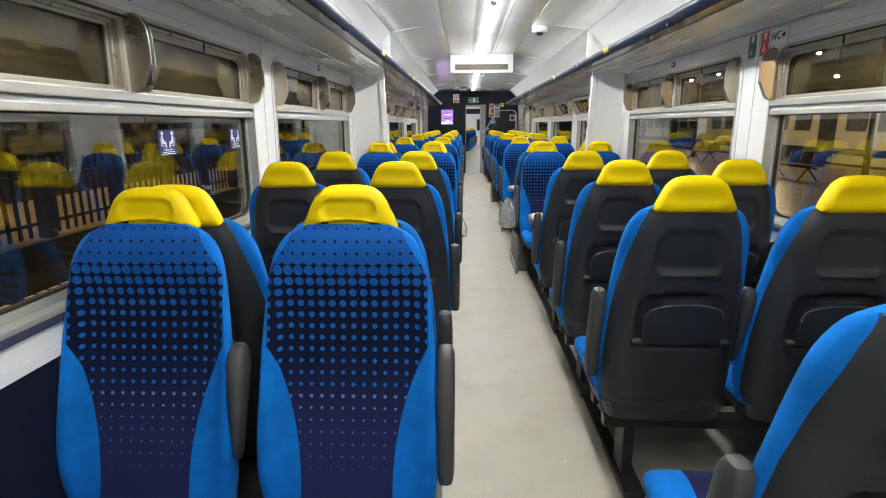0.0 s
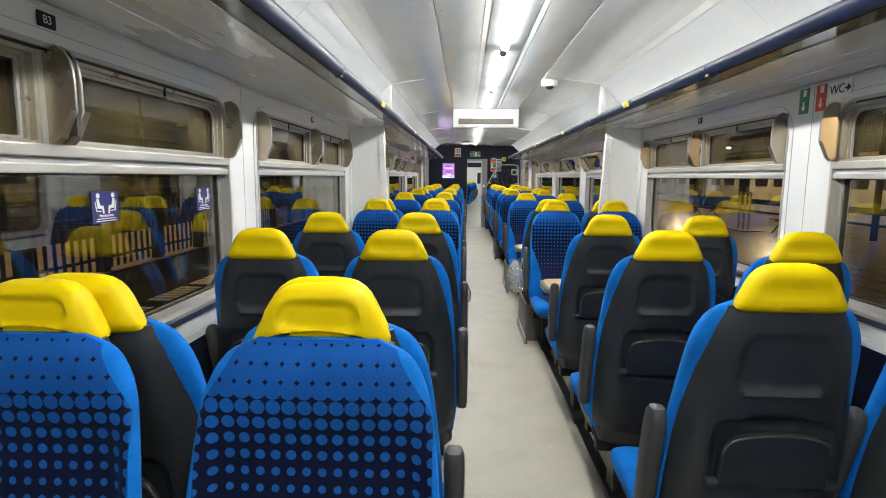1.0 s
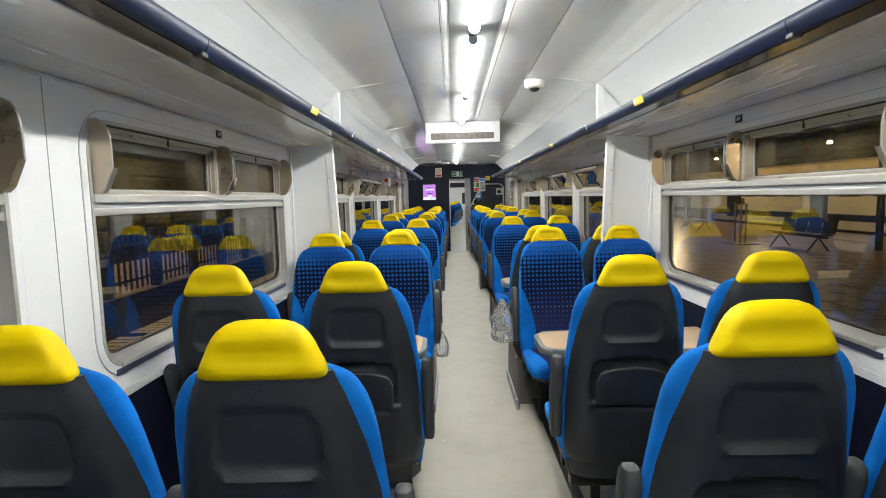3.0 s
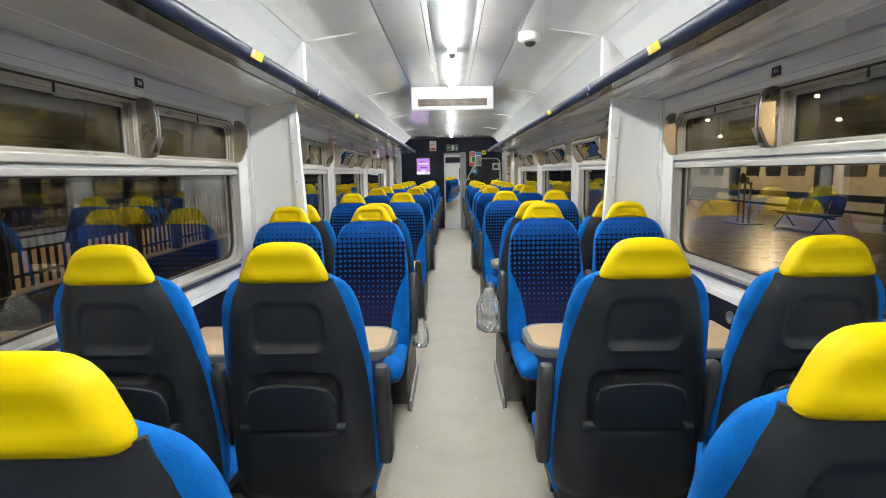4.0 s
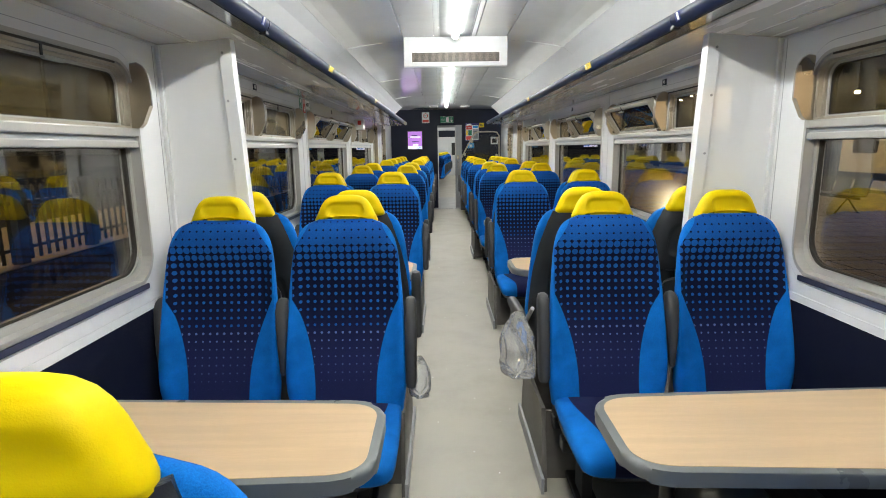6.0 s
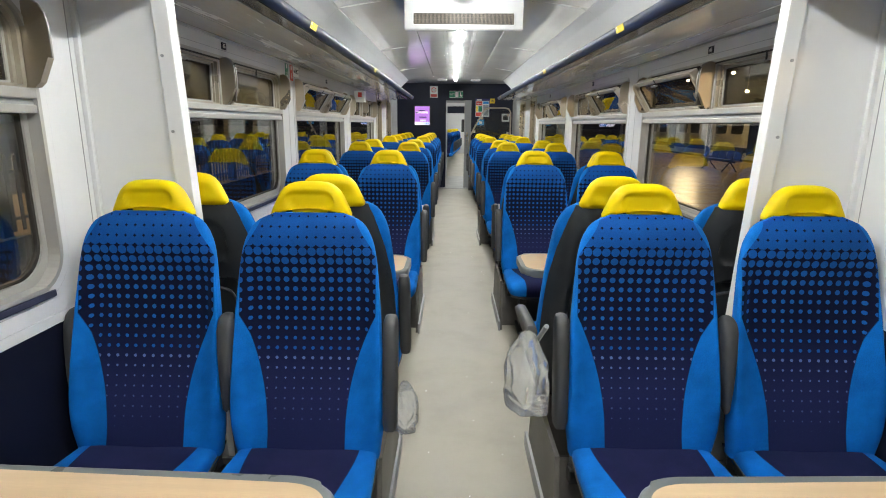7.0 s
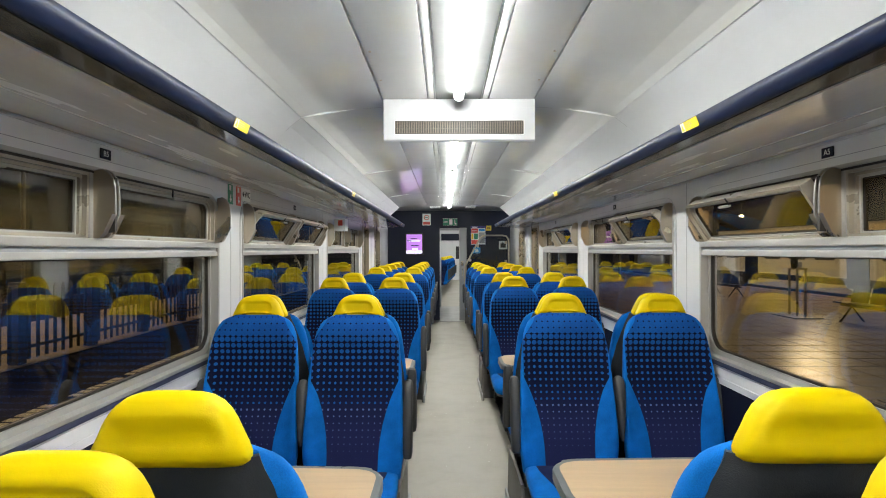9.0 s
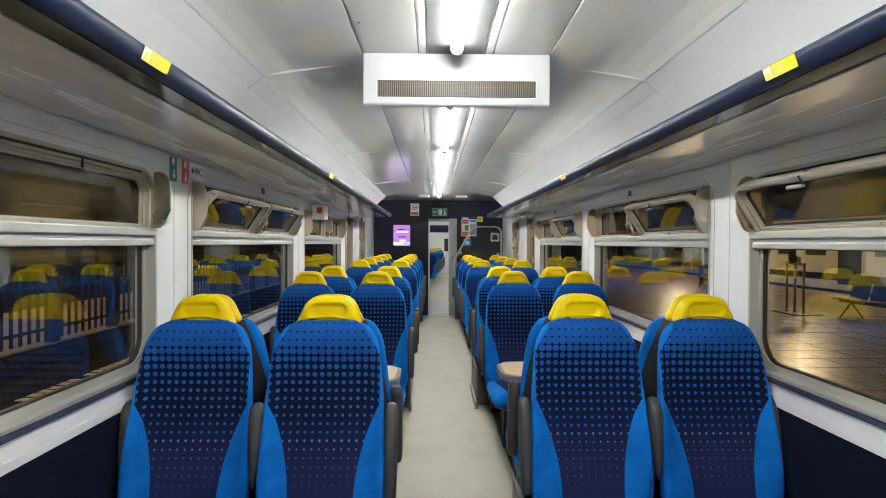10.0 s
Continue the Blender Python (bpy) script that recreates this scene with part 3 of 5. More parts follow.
def rail_sticker(s, y, length):
    st = thing("warning_sticker", "small yellow warning sticker on the navy rack rail", "sticker", "rack stickers", (s * 0.853, y, 2.008))
    st.rotation_euler = (0, s * -19 * math.pi / 180, 0)
    d = -s
    if s > 0:
        st.rotation_euler = (0, 19 * math.pi / 180, math.pi)
        d = 1
    part("panel", box(*sorted((d * 0.006, d * 0.0075)), -length / 2, length / 2, -0.018, 0.018), M["sign_yellow"], st)
    if length > 0.08:
        part("white_end", box(*sorted((d * 0.0074, d * 0.0084)), -length / 2, -length / 2 + 0.030, -0.0165, 0.0165), M["sign_white"], st)
        part("triangle", prism([(-length / 2 + 0.003, -0.014), (-length / 2 + 0.027, -0.014), (-length / 2 + 0.015, 0.012)], "x", d * 0.0082, d * 0.0090), M["sign_yellow"], st)
        for z, w in ((0.009, 0.05), (0.001, 0.06), (-0.007, 0.045)):
            part("text_bar", box(*sorted((d * 0.0074, d * 0.0082)), -length / 2 + 0.036, -length / 2 + 0.036 + w, z - 0.001, z + 0.001), M["grey"], st)


for s in (-1, 1):
    for y, n in ((1.80, 0.135), (4.30, 0.135), (6.78, 0.135), (9.28, 0.135), (14.3, 0.06)):
        rail_sticker(s, y, n)
    sq = thing("seat_sign_sticker", "small blue pictogram sticker on the rack rail", "sticker", "rack pictograms", (s * 0.853, 5.40, 2.008))
    sq.rotation_euler = (0, s * -19 * math.pi / 180, 0)
    part("panel", box(*sorted((-s * 0.006, -s * 0.0075)), -0.024, 0.024, -0.018, 0.018), M["sign_blue"], sq)
    part("pictogram", box(*sorted((-s * 0.0074, -s * 0.0085)), -0.012, 0.004, -0.014, 0.016), M["sign_white"], sq)


# ---- fluorescent lights ----
TUBES = [(-2.45, -0.85), (-0.70, 0.90), (1.05, 2.52), (2.72, 4.26), (4.46, 6.02), (6.22, 7.73), (8.75, 10.25), (10.45, 11.95), (12.15, 13.65), (13.85, 15.35)]
for a, b in TUBES:
    li = thing("fluorescent_light", "bright bare fluorescent tube fixed to the ceiling centre line", "light", "ceiling tubes", (0, a, CEIL))
    n = b - a
    part("tube", pipe([(0, 0.0, -0.018), (0, 0.006, -0.018), (0, n - 0.006, -0.018), (0, n, -0.018)], 0.026, 20), M["tube"], li, "glowing white tube", True)
    for y in (-0.004, n - 0.008):
        part("end_cap", pipe([(0, y, -0.018), (0, y + 0.012, -0.018)], 0.0275, 20), M["sign_white"], li, "", True)
    for y in (0.25, n - 0.25):
        for x in (-0.052, 0.052):
            part("clip", box(x - 0.001, x + 0.001, y - 0.05, y + 0.05, -0.003, 0.002), M["gap"], li)

# air outlet box hung under the ceiling
ac = thing("air_outlet_box", "white ceiling air outlet box with a dark mesh grille", "air vent", "", (0, 7.85, CEIL))
part("casing", prism([(0.0, 0.0), (0.70, 0.0), (0.70, -0.035), (0.03, -0.242), (0.006, -0.240), (0.0, -0.232)], "x", -0.432, 0.442, bevel=0.006), M["fascia"], ac)
part("grille_recess", box(-0.365, 0.375, -0.004, 0.002, -0.203, -0.125), M["black"], ac)
bm = bmesh.new()
for i in range(75):
    box(-0.362 + i * 0.0099, -0.3575 + i * 0.0099, -0.007, -0.004, -0.201, -0.127, bm=bm)
for z in (-0.172, -0.156, -0.140):
    box(-0.362, 0.372, -0.0045, -0.0035, z, z + 0.0016, bm=bm)
part("grille_mesh", bm, M["mesh_brown"], ac, "fine brown-grey mesh")
part("grille_rim", ring_plate(rounded(-0.369, 0.379, -0.206, -0.122, 0.004, 3), rounded(-0.362, 0.372, -0.201, -0.127, 0.003, 3), "y", -0.003, 0.0), M["sign_white"], ac)

# dome camera
dome = thing("dome_camera", "white ceiling dome camera with a dark lens", "camera", "", (0.515, 5.65, CEIL - 0.008))
rings = [[(math.cos(2 * math.pi * k / 24) * r, math.sin(2 * math.pi * k / 24) * r, z) for k in range(24)] for r, z in ((0.075, 0.01), (0.078, -0.03), (0.070, -0.046), (0.042, -0.054), (0.0405, -0.054))]
part("housing", loft(rings), M["sign_white"], dome, "", True)
rings = [[(math.cos(2 * math.pi * k / 20) * r, math.sin(2 * math.pi * k / 20) * r, z) for k in range(20)] for r, z in ((0.040, -0.050), (0.036, -0.066), (0.022, -0.078), (0.004, -0.082))]
part("lens_dome", loft(rings), M["black"], dome, "black dome", True)
for x in (-0.28, 0.42):
    sp = thing("ceiling_speaker", "small flat vent on the ceiling by the bulkhead", "vent", "bulkhead vents", (x, 15.6, CEIL + 0.004))
    part("plate", box(-0.10, 0.10, -0.10, 0.10, -0.022, 0.0, 0.006), M["sign_white"], sp)
    part("slot", box(-0.08, 0.08, -0.108, -0.098, -0.016, -0.008), M["gap"], sp)


# ---- draught screens beside the middle seats ----
for s in (-1, 1):
    sc = fixed(new("partition_" + ("west" if s < 0 else "east")), "white transverse draught screen with a screwed edge strip", "partition")

    def edge_x(z):
        return 0.955 + 0.075 * (z - 0.3) / 1.67

    part("panel", prism([(s * WALL, 0.0), (s * WALL, 1.938), (s * (edge_x(1.94) + 0.05), 1.955), (s * (edge_x(0.0) + 0.05), 0.0)], "y", 5.505, 5.53), M["white"], sc)
    part("edge_strip", prism([(s * (edge_x(0) - 0.004), 0.0), (s * (edge_x(1.96) - 0.004), 1.96), (s * (edge_x(1.96) + 0.052), 1.957), (s * (edge_x(0) + 0.052), 0.0)], "y", 5.490, 5.545, bevel=0.004), M["white"], sc, "white edge strip")
    part("upper_post", prism([(s * 0.955, 1.97), (s * 0.955, 2.335), (s * 0.995, 2.325), (s * 1.03, 1.97)], "y", 5.490, 5.545, bevel=0.003), M["white"], sc)
    part("upper_web", prism([(s * 0.99, 1.97), (s * 0.985, 2.32), (s * 1.10, 2.20), (s * 1.28, 1.97)], "y", 5.508, 5.526), M["white"], sc)
    for z in (0.95, 1.2, 1.45, 1.7, 1.9, 2.1):
        x = s * (edge_x(min(z, 1.95)) + 0.035)
        part("screw", disc(x, 5.486, z, 0.0055, 0.005, "y", 10), M["grey"], sc)
    part("corner_trim", box(*sorted((s * WALL, s * (WALL - 0.018))), 5.488, 5.506, 0.85, 1.935, 0.004), M["white"], sc)


# ---- bulkhead, doorway and what lies beyond ----
bh = fixed(new("wall_north"), "dark navy bulkhead with a central open doorway", "wall")
DX0, DX1, DTOP = -0.24, 0.40, 2.03
T0, T1 = END, END + 0.07
part("panel_west", box(-WALL - 0.09, DX0, T0, T1, 0.0, 2.5), M["navy"], bh)
part("panel_east", box(DX1, WALL + 0.09, T0, T1, 0.0, 2.5), M["navy"], bh)
part("panel_over", box(DX0, DX1, T0, T1, DTOP, 2.5), M["navy"], bh)
part("jamb", box(DX0, DX0 + 0.03, T0 - 0.006, T1 + 0.35, 0.0, DTOP), M["navy"], bh)
part("door_header", box(DX0 + 0.03, DX1 - 0.14, T1 - 0.03, T1 + 0.02, DTOP - 0.05, DTOP), M["grey"], bh)
dr = fixed(new("door_1"), "grey sliding bulkhead door standing open in its pocket", "door")
part("door_leaf", box(0.235, 0.385, T0 - 0.03, T0 + 0.015, 0.0, DTOP + 0.005, 0.004), M["grey"], dr)
part("door_handle", pipe([(0.29, T0 - 0.03, 0.98), (0.29, T0 - 0.07, 0.99), (0.29, T0 - 0.07, 1.14), (0.29, T0 - 0.03, 1.15)], 0.009), M["steel"], dr, "steel handle")
part("lock", box(0.265, 0.315, T0 - 0.036, T0 - 0.03, 1.20, 1.30, 0.003), M["steel"], dr)
part("door_edge", box(0.225, 0.238, T0 - 0.036, T0 + 0.02, 0.0, DTOP), M["alu"], dr)

# vestibule
fixed(part("floor_vestibule", box(-0.9, 0.9, END - 0.25, 19.6, -0.08, 0.004), M["plate"]), "worn grey vestibule floor plate", "floor")
vw = fixed(new("wall_vestibule"), "dim grey vestibule walls", "wall")
part("side_west", box(-0.95, -0.90, T1, 19.4, 0, 2.4), M["navy"], vw)
part("side_east", box(0.90, 0.95, T1, 19.4, 0, 2.4), M["grey"], vw)
part("gangway_west", box(-0.95, -0.235, 19.4, 19.5, 0, 2.4), M["navy"], vw)
part("gangway_east", box(0.33, 0.95, 19.4, 19.5, 0, 2.4), M["navy"], vw)
part("gangway_over", box(-0.235, 0.33, 19.4, 19.5, 2.08, 2.4), M["navy"], vw)
part("gangway_trim", ring_plate(rounded(-0.235, 0.33, -0.04, 2.08, 0.01, 2), rounded(-0.195, 0.290, 0.002, 1.99, 0.01, 2), "y", 19.38, 19.52), M["white"], vw, "pale gangway frame")
vl = thing("vestibule_light", "short bright tube on the vestibule ceiling", "light", "", (0, 18.2, 2.40))
part("tube", pipe([(-0.30, 0, -0.03), (0.30, 0, -0.03)], 0.018, 10), M["tube"], vl, "glowing white tube", True)
part("base", box(-0.33, 0.33, -0.03, 0.03, -0.012, 0.0, 0.003), M["sign_white"], vl)
part("vestibule_ceiling", box(-0.95, 0.95, T1, 19.5, 2.4, 2.44), M["ceiling"], vw)

# the next carriage, turned a little on the curve
NEXT = pose(0.10, 19.5, 0, 0, 0, -3.4)


def onward(ob):
    ob.matrix_basis = NEXT @ ob.matrix_basis
    return ob


onward(fixed(part("floor_next", box(-WALL, WALL, 0.02, 13.5, -0.08, 0.0), M["floor"]), "pale floor of the next carriage", "floor"))
nw = onward(fixed(new("wall_next"), "white and navy walls of the next carriage", "wall"))
for s in (-1, 1):
    part("side", box(*sorted((s * WALL, s * (WALL + 0.06))), 0.0, 13.5, 0, 2.45), M["white"], nw)
part("far_end", box(-WALL, WALL, 13.5, 13.6, 0, 2.45), M["white"], nw)
part("far_door", box(-0.62, -0.05, 13.44, 13.5, 0, 2.05, 0.01), M["white"], nw, "white far door")
part("far_header", box(-WALL, WALL, 13.42, 13.5, 2.06, 2.40), M["navy"], nw)
part("far_door_window", box(-0.45, -0.25, 13.425, 13.44, 1.1, 1.75, 0.02), M["black"], nw)
part("next_ceiling", box(-WALL, WALL, 0.0, 13.5, CEIL, CEIL + 0.04), M["ceiling"], nw)
for a in (1.2, 4.6, 8.0, 11.2):
    li = onward(thing("fluorescent_light", "bright bare fluorescent tube in the next carriage", "light", "far tubes", (0, a, CEIL)))
    part("tube", pipe([(0, 0.0, -0.045), (0, 1.5, -0.045)], 0.018, 10), M["tube"], li, "", True)

# rear wall behind the start
fixed(part("wall_south", box(-WALL - 0.09, WALL + 0.09, BACK - 0.08, BACK, 0, 2.52), M["navy"]), "plain navy rear bulkhead", "wall")


# ---- seats ----
PAD_W = [(0.40, 0.235), (0.50, 0.250), (0.62, 0.250), (0.72, 0.247), (0.88, 0.239), (0.96, 0.232), (1.04, 0.224), (1.09, 0.215), (1.12, 0.205), (1.15, 0.190), (1.172, 0.171), (1.184, 0.152), (1.193, 0.126), (1.199, 0.09)]
PAD_Y = [(0.40, -0.150), (0.55, -0.150), (0.70, -0.125), (0.90, -0.080), (1.05, -0.045), (1.21, -0.014)]
PAD_T = [(0.40, 0.060), (0.60, 0.062), (0.90, 0.050), (1.10, 0.040), (1.160, 0.030), (1.198, 0.010)]
PAD_DISH = [(0.42, 0.0), (0.50, 0.030), (0.60, 0.050), (0.72, 0.060), (0.88, 0.058), (0.94, 0.052), (1.00, 0.040), (1.04, 0.026), (1.09, 0.004), (1.12, 0.0)]


def seat_back_mesh():
    rings = []
    zs = [0.40 + 0.79 * i / 30 for i in range(27)] + [1.11, 1.132, 1.152, 1.166, 1.176, 1.185, 1.192, 1.197]
    for z in sorted(zs):
        w, c, t = lerp_table(PAD_W, z, 0.012), lerp_table(PAD_Y, z), lerp_table(PAD_T, z, 0.012)
        ring = []
        for k in range(36):
            a = 2 * math.pi * k / 36
            ca, sa = math.cos(a), math.sin(a)
            px = math.copysign(abs(ca) ** 0.55, ca) * w
            py = math.copysign(abs(sa) ** 0.62, sa) * t
            if py < 0:
                u = abs(px) / w
                wing = max(0.0, min(1.0, (u - 0.50) / 0.22)) * max(0.0, 1 - abs(z - 0.60) / 0.30)
                f = max(0.0, min(1.0, (1.02 - u) / 0.30))
                py += lerp_table(PAD_DISH, z) * f * f * (3 - 2 * f)
                py -= 0.018 * wing * (1 - max(0, u - 0.85) * 3)
            else:
                py *= 0.72 if z < 1.0 else 0.72 + 0.28 * min(1.0, (z - 1.0) / 0.12)
            ring.append((px, c + py, z))
        rings.append(ring)
    return loft(rings)


SHELL_W = [(0.40, 0.230), (0.48, 0.242), (0.65, 0.241), (0.80, 0.234), (0.93, 0.219), (1.03, 0.198), (1.11, 0.176), (1.16, 0.152), (1.19, 0.138)]
SHELL_Y = [(0.40, -0.055), (0.60, -0.040), (0.80, -0.015), (1.00, 0.012), (1.12, 0.024), (1.19, 0.026)]


def seat_shell_mesh():
    """The moulded rear shell: a field of heights with a hollow panel and a tray pocket below it."""
    def smooth(d):
        f = max(0.0, min(1.0, d))
        return f * f * (3 - 2 * f)

    def hollow(x, z, cx, cz, hx, hz, r, soft):
        qx, qz = abs(x - cx) - hx + r, abs(z - cz) - hz + r
        d = math.hypot(max(qx, 0), max(qz, 0)) + min(max(qx, qz), 0) - r
        return smooth(0.5 - d / soft)

    nx, nz = 44, 72
    bm = bmesh.new()
    grid = []
    for j in range(nz + 1):
        z = 0.350 + 0.833 * j / nz
        w, c = lerp_table(SHELL_W, z), lerp_table(SHELL_Y, z)
        row = []
        for i in range(nx + 1):
            u = -1 + 2 * i / nx
            x = u * w
            y = c + 0.012 - lerp_table([(0.40, 0.075), (0.95, 0.055), (1.12, 0.026), (1.19, 0.020)], z) * abs(u) ** 7 - 0.012 * u * u
            y -= 0.012 * hollow(x, z, 0, 1.036, 0.110 + 0.10 * (1.045 - z), 0.072, 0.046, 0.017)
            y += 0.010 * hollow(x, z, 0, 0.953, 0.102, 0.006, 0.006, 0.015)
            y -= 0.016 * hollow(x, z, 0, 0.770, 0.148, 0.105, 0.045, 0.014)
            y -= 0.010 * hollow(x, z, 0, 0.866, 0.078, 0.020, 0.020, 0.020)
            y -= 0.02 * smooth((0.45 - z) / 0.05)
            row.append(bm.verts.new((x, y, z)))
        grid.append(row)
    for a, b in zip(grid, grid[1:]):
        for i in range(nx):
            bm.faces.new((a[i], a[i + 1], b[i + 1], b[i]))
    # rim to the front so that the shell has depth
    rim = [r[0] for r in grid] + grid[-1][1:] + [r[-1] for r in grid[::-1]][1:] + grid[0][::-1][1:-1]
    inner = [bm.verts.new((v.co.x * 0.97, v.co.y - (0.030 if v.co.z < 0.9 else 0.012), v.co.z)) for v in rim]
    n = len(rim)
    for i in range(n):
        bm.faces.new((rim[i], rim[(i + 1) % n], inner[(i + 1) % n], inner[i]))
    return bm


def headrest_mesh():
    rings = []
    prof = [(1.174, 0.128, 0.022), (1.180, 0.137, 0.030), (1.190, 0.137, 0.036), (1.206, 0.130, 0.040), (1.225, 0.120, 0.040), (1.245, 0.111, 0.039), (1.262, 0.101, 0.036),
            (1.276, 0.089, 0.031), (1.287, 0.073, 0.023), (1.293, 0.055, 0.014), (1.296, 0.032, 0.006)]
    dense = []
    for (z0, w0, t0), (z1, w1, t1) in zip(prof, prof[1:]):
        for f in (0.0, 0.33, 0.67):
            dense.append((z0 + (z1 - z0) * f, w0 + (w1 - w0) * f, t0 + (t1 - t0) * f))
    dense.append(prof[-1])
    for z, w, t in dense:
        w *= 0.975
        c = 0.014 + (z - 1.18) * 0.02
        ring = []
        for k in range(56):
            a = 2 * math.pi * k / 56
            ca, sa = math.cos(a), math.sin(a)
            px = math.copysign(abs(ca) ** 0.50, ca) * w
            py = math.copysign(abs(sa) ** 0.55, sa) * t
            e = math.hypot(max(0, abs(px) - 0.046), (z - 1.236)) / 0.026
            if py < 0:
                f = max(0.0, min(1.0, (1.35 - e) / 0.55))
                py += 0.012 * f * f * (3 - 2 * f)
            else:
                q = math.hypot(max(0, abs(px) - 0.058), (z - 1.228) * 1.25) / 0.042
                f = max(0.0, min(1.0, (1.25 - q) / 1.1))
                py -= 0.009 * f * f * (3 - 2 * f)
            front = max(0.0, min(1.0, (-sa - 0.5) * 3.0))
            front *= max(0.0, min(1.0, (0.130 - abs(px)) / 0.02))
            foot = 1.181 + 0.031 * (1 - (px / 0.137) ** 2)
            ring.append((px, c + py, z + front * max(0.0, foot - z) * (1.0 if z < 1.208 else 0.0)))
        rings.append(ring)
    return loft(rings)


def cushion_mesh():
    rings = []
    for y, zc, hz, w in ((-0.685, 0.415, 0.022, 0.200), (-0.676, 0.418, 0.038, 0.222), (-0.655, 0.422, 0.050, 0.234), (-0.60, 0.425, 0.056, 0.240), (-0.45, 0.420, 0.056, 0.240), (-0.30, 0.412, 0.055, 0.236), (-0.17, 0.405, 0.054, 0.228), (-0.12, 0.405, 0.045, 0.215)):
        ring = []
        for k in range(28):
            a = 2 * math.pi * k / 28
            ca, sa = math.cos(a), math.sin(a)
            px, pz = math.copysign(abs(ca) ** 0.5, ca) * w, math.copysign(abs(sa) ** 0.6, sa) * hz
            if pz > 0:
                pz -= 0.016 * (1 - (px / w) ** 2)
            ring.append((px, y, zc + pz))
        rings.append(ring)
    return loft(rings)


def armrest_mesh(x, between=False, back=0.012):
    """A folded-up arm that lies along the side of the back; between: the slimmer one that two seats share."""
    rings = []
    wedge = ((0.560, 0.010, 0.004), (0.575, 0.022, 0.009), (0.66, 0.034, 0.016), (0.76, 0.040, 0.024), (0.83, 0.040, 0.027), (0.858, 0.032, 0.024), (0.872, 0.018, 0.017), (0.877, 0.008, 0.008))
    for z, hy, hx in wedge if between else ((0.500, 0.020, 0.012), (0.506, 0.034, 0.020), (0.53, 0.041, 0.024), (0.70, 0.044, 0.025), (0.82, 0.042, 0.025), (0.850, 0.036, 0.024), (0.868, 0.024, 0.019), (0.874, 0.010, 0.010)):
        c = lerp_table(PAD_Y, z) + (back if between else -0.005)
        rings.append([(x + math.copysign(abs(math.cos(a)) ** 0.6, math.cos(a)) * hx, c + math.copysign(abs(math.sin(a)) ** 0.7, math.sin(a)) * hy, z) for a in (2 * math.pi * k / 20 for k in range(20))])
    return loft(rings)


SEAT_LABEL = "blue and navy dotted cloth train seat with a yellow headrest"


def seat(arms, low_arm=False, between=0):
    """A seat that faces -y, its headrest over the origin. arms: sides (+1, -1) that carry an armrest."""
    st = thing("train_seat", SEAT_LABEL, "train seat", "carriage seats")
    part("back_cushion", MESH["back"].copy(), M["cloth"], st, "navy back with blue dots and bright blue bolsters", True)
    part("headrest", MESH["head"].copy(), M["yellow"], st, "moulded yellow headrest", True)
    # black block also fills the slot, to paint in the shade there
    part("headrest_mount", box(-0.118, 0.118, -0.004, 0.022, 1.155, 1.214, 0.004), M["black"], st, "dark mount block filling the shaded slot under the headrest")
    part("mount_tongue", box(-0.058, 0.058, -0.012, 0.000, 1.170, 1.212, 0.003), M["yellow"], st, "yellow tongue under the headrest")
    part("seat_cushion", MESH["cushion"].copy(), M["cushion"], st, "navy cushion with bright blue sides", True)
    sh = part("back_shell", MESH["shell"].copy(), M["shell"], st, "dark grey moulded plastic shell", True)
    part("tray_pocket", MESH["tray"].copy(), M["tray"], sh, "glossy black folded tray", True)
    # rim in a lighter grey, which paints in the highlight along its edge
    part("tray_rim", MESH["rim"].copy(), M["arm"], sh, "raised tray rim, lighter grey for its edge highlight", True)
    part("tray_bar", MESH["bar"].copy(), M["shell"], sh, "", True)
    for x in (-0.155, 0.155):
        part("bar_end", pipe([(x - 0.014, -0.002, 0.700), (x + 0.014, -0.002, 0.700)], 0.014, 12), M["shell"], sh, "", True)
    part("seat_pan", MESH["pan"].copy(), M["arm"], st, "grey seat pan", True)
    for a in arms:
        if low_arm:
            rings = [[(a * 0.285 + math.copysign(abs(math.cos(t)) ** 0.6, math.cos(t)) * 0.025, y, 0.63 + (y + 0.1) * 0.05 + math.copysign(abs(math.sin(t)) ** 0.7, math.sin(t)) * h) for t in (2 * math.pi * k / 20 for k in range(20))]
                     for y, h in ((-0.04, 0.016), (-0.05, 0.030), (-0.10, 0.036), (-0.30, 0.034), (-0.39, 0.028), (-0.42, 0.014))]
            part("armrest", loft(rings), M["arm"], st, "charcoal lowered armrest", True)
            part("arm_stay", pipe([(a * 0.27, -0.02, 0.60), (a * 0.25, 0.10, 0.72)], 0.010, 8), M["grey"], st, "grey arm stay", True)
            continue
        part("armrest", armrest_mesh(a * (0.266 if between == a else 0.255 if between else 0.272), between != 0, -0.014 if between == a else 0.020), M["arm"], st, "charcoal folded-up armrest", True)
    return st


def tray_mesh():
    pts = [(-0.138, 0.690)] + [(-0.138 + 0.276 * i / 16, 0.795 + 0.055 * math.sin(math.pi * i / 16) ** 0.30) for i in range(17)] + [(0.138, 0.690)]
    return prism([(x, z) for x, z in pts], "y", -0.036, -0.0125, bevel=0.009)


def tilt_tray(bm):
    for v in bm.verts:
        v.co.y += 0.034 + (v.co.z - 0.78) * 0.17
    return bm


def rim_mesh():
    """The rounded edge along the arched top of the tray."""
    pts = []
    for i in range(25):
        z = 0.795 + 0.055 * math.sin(math.pi * i / 24) ** 0.30
        pts.append((-0.138 + 0.276 * i / 24, 0.018 + (z - 0.78) * 0.17, z - 0.002))
    return pipe(pts, 0.0042, 8)


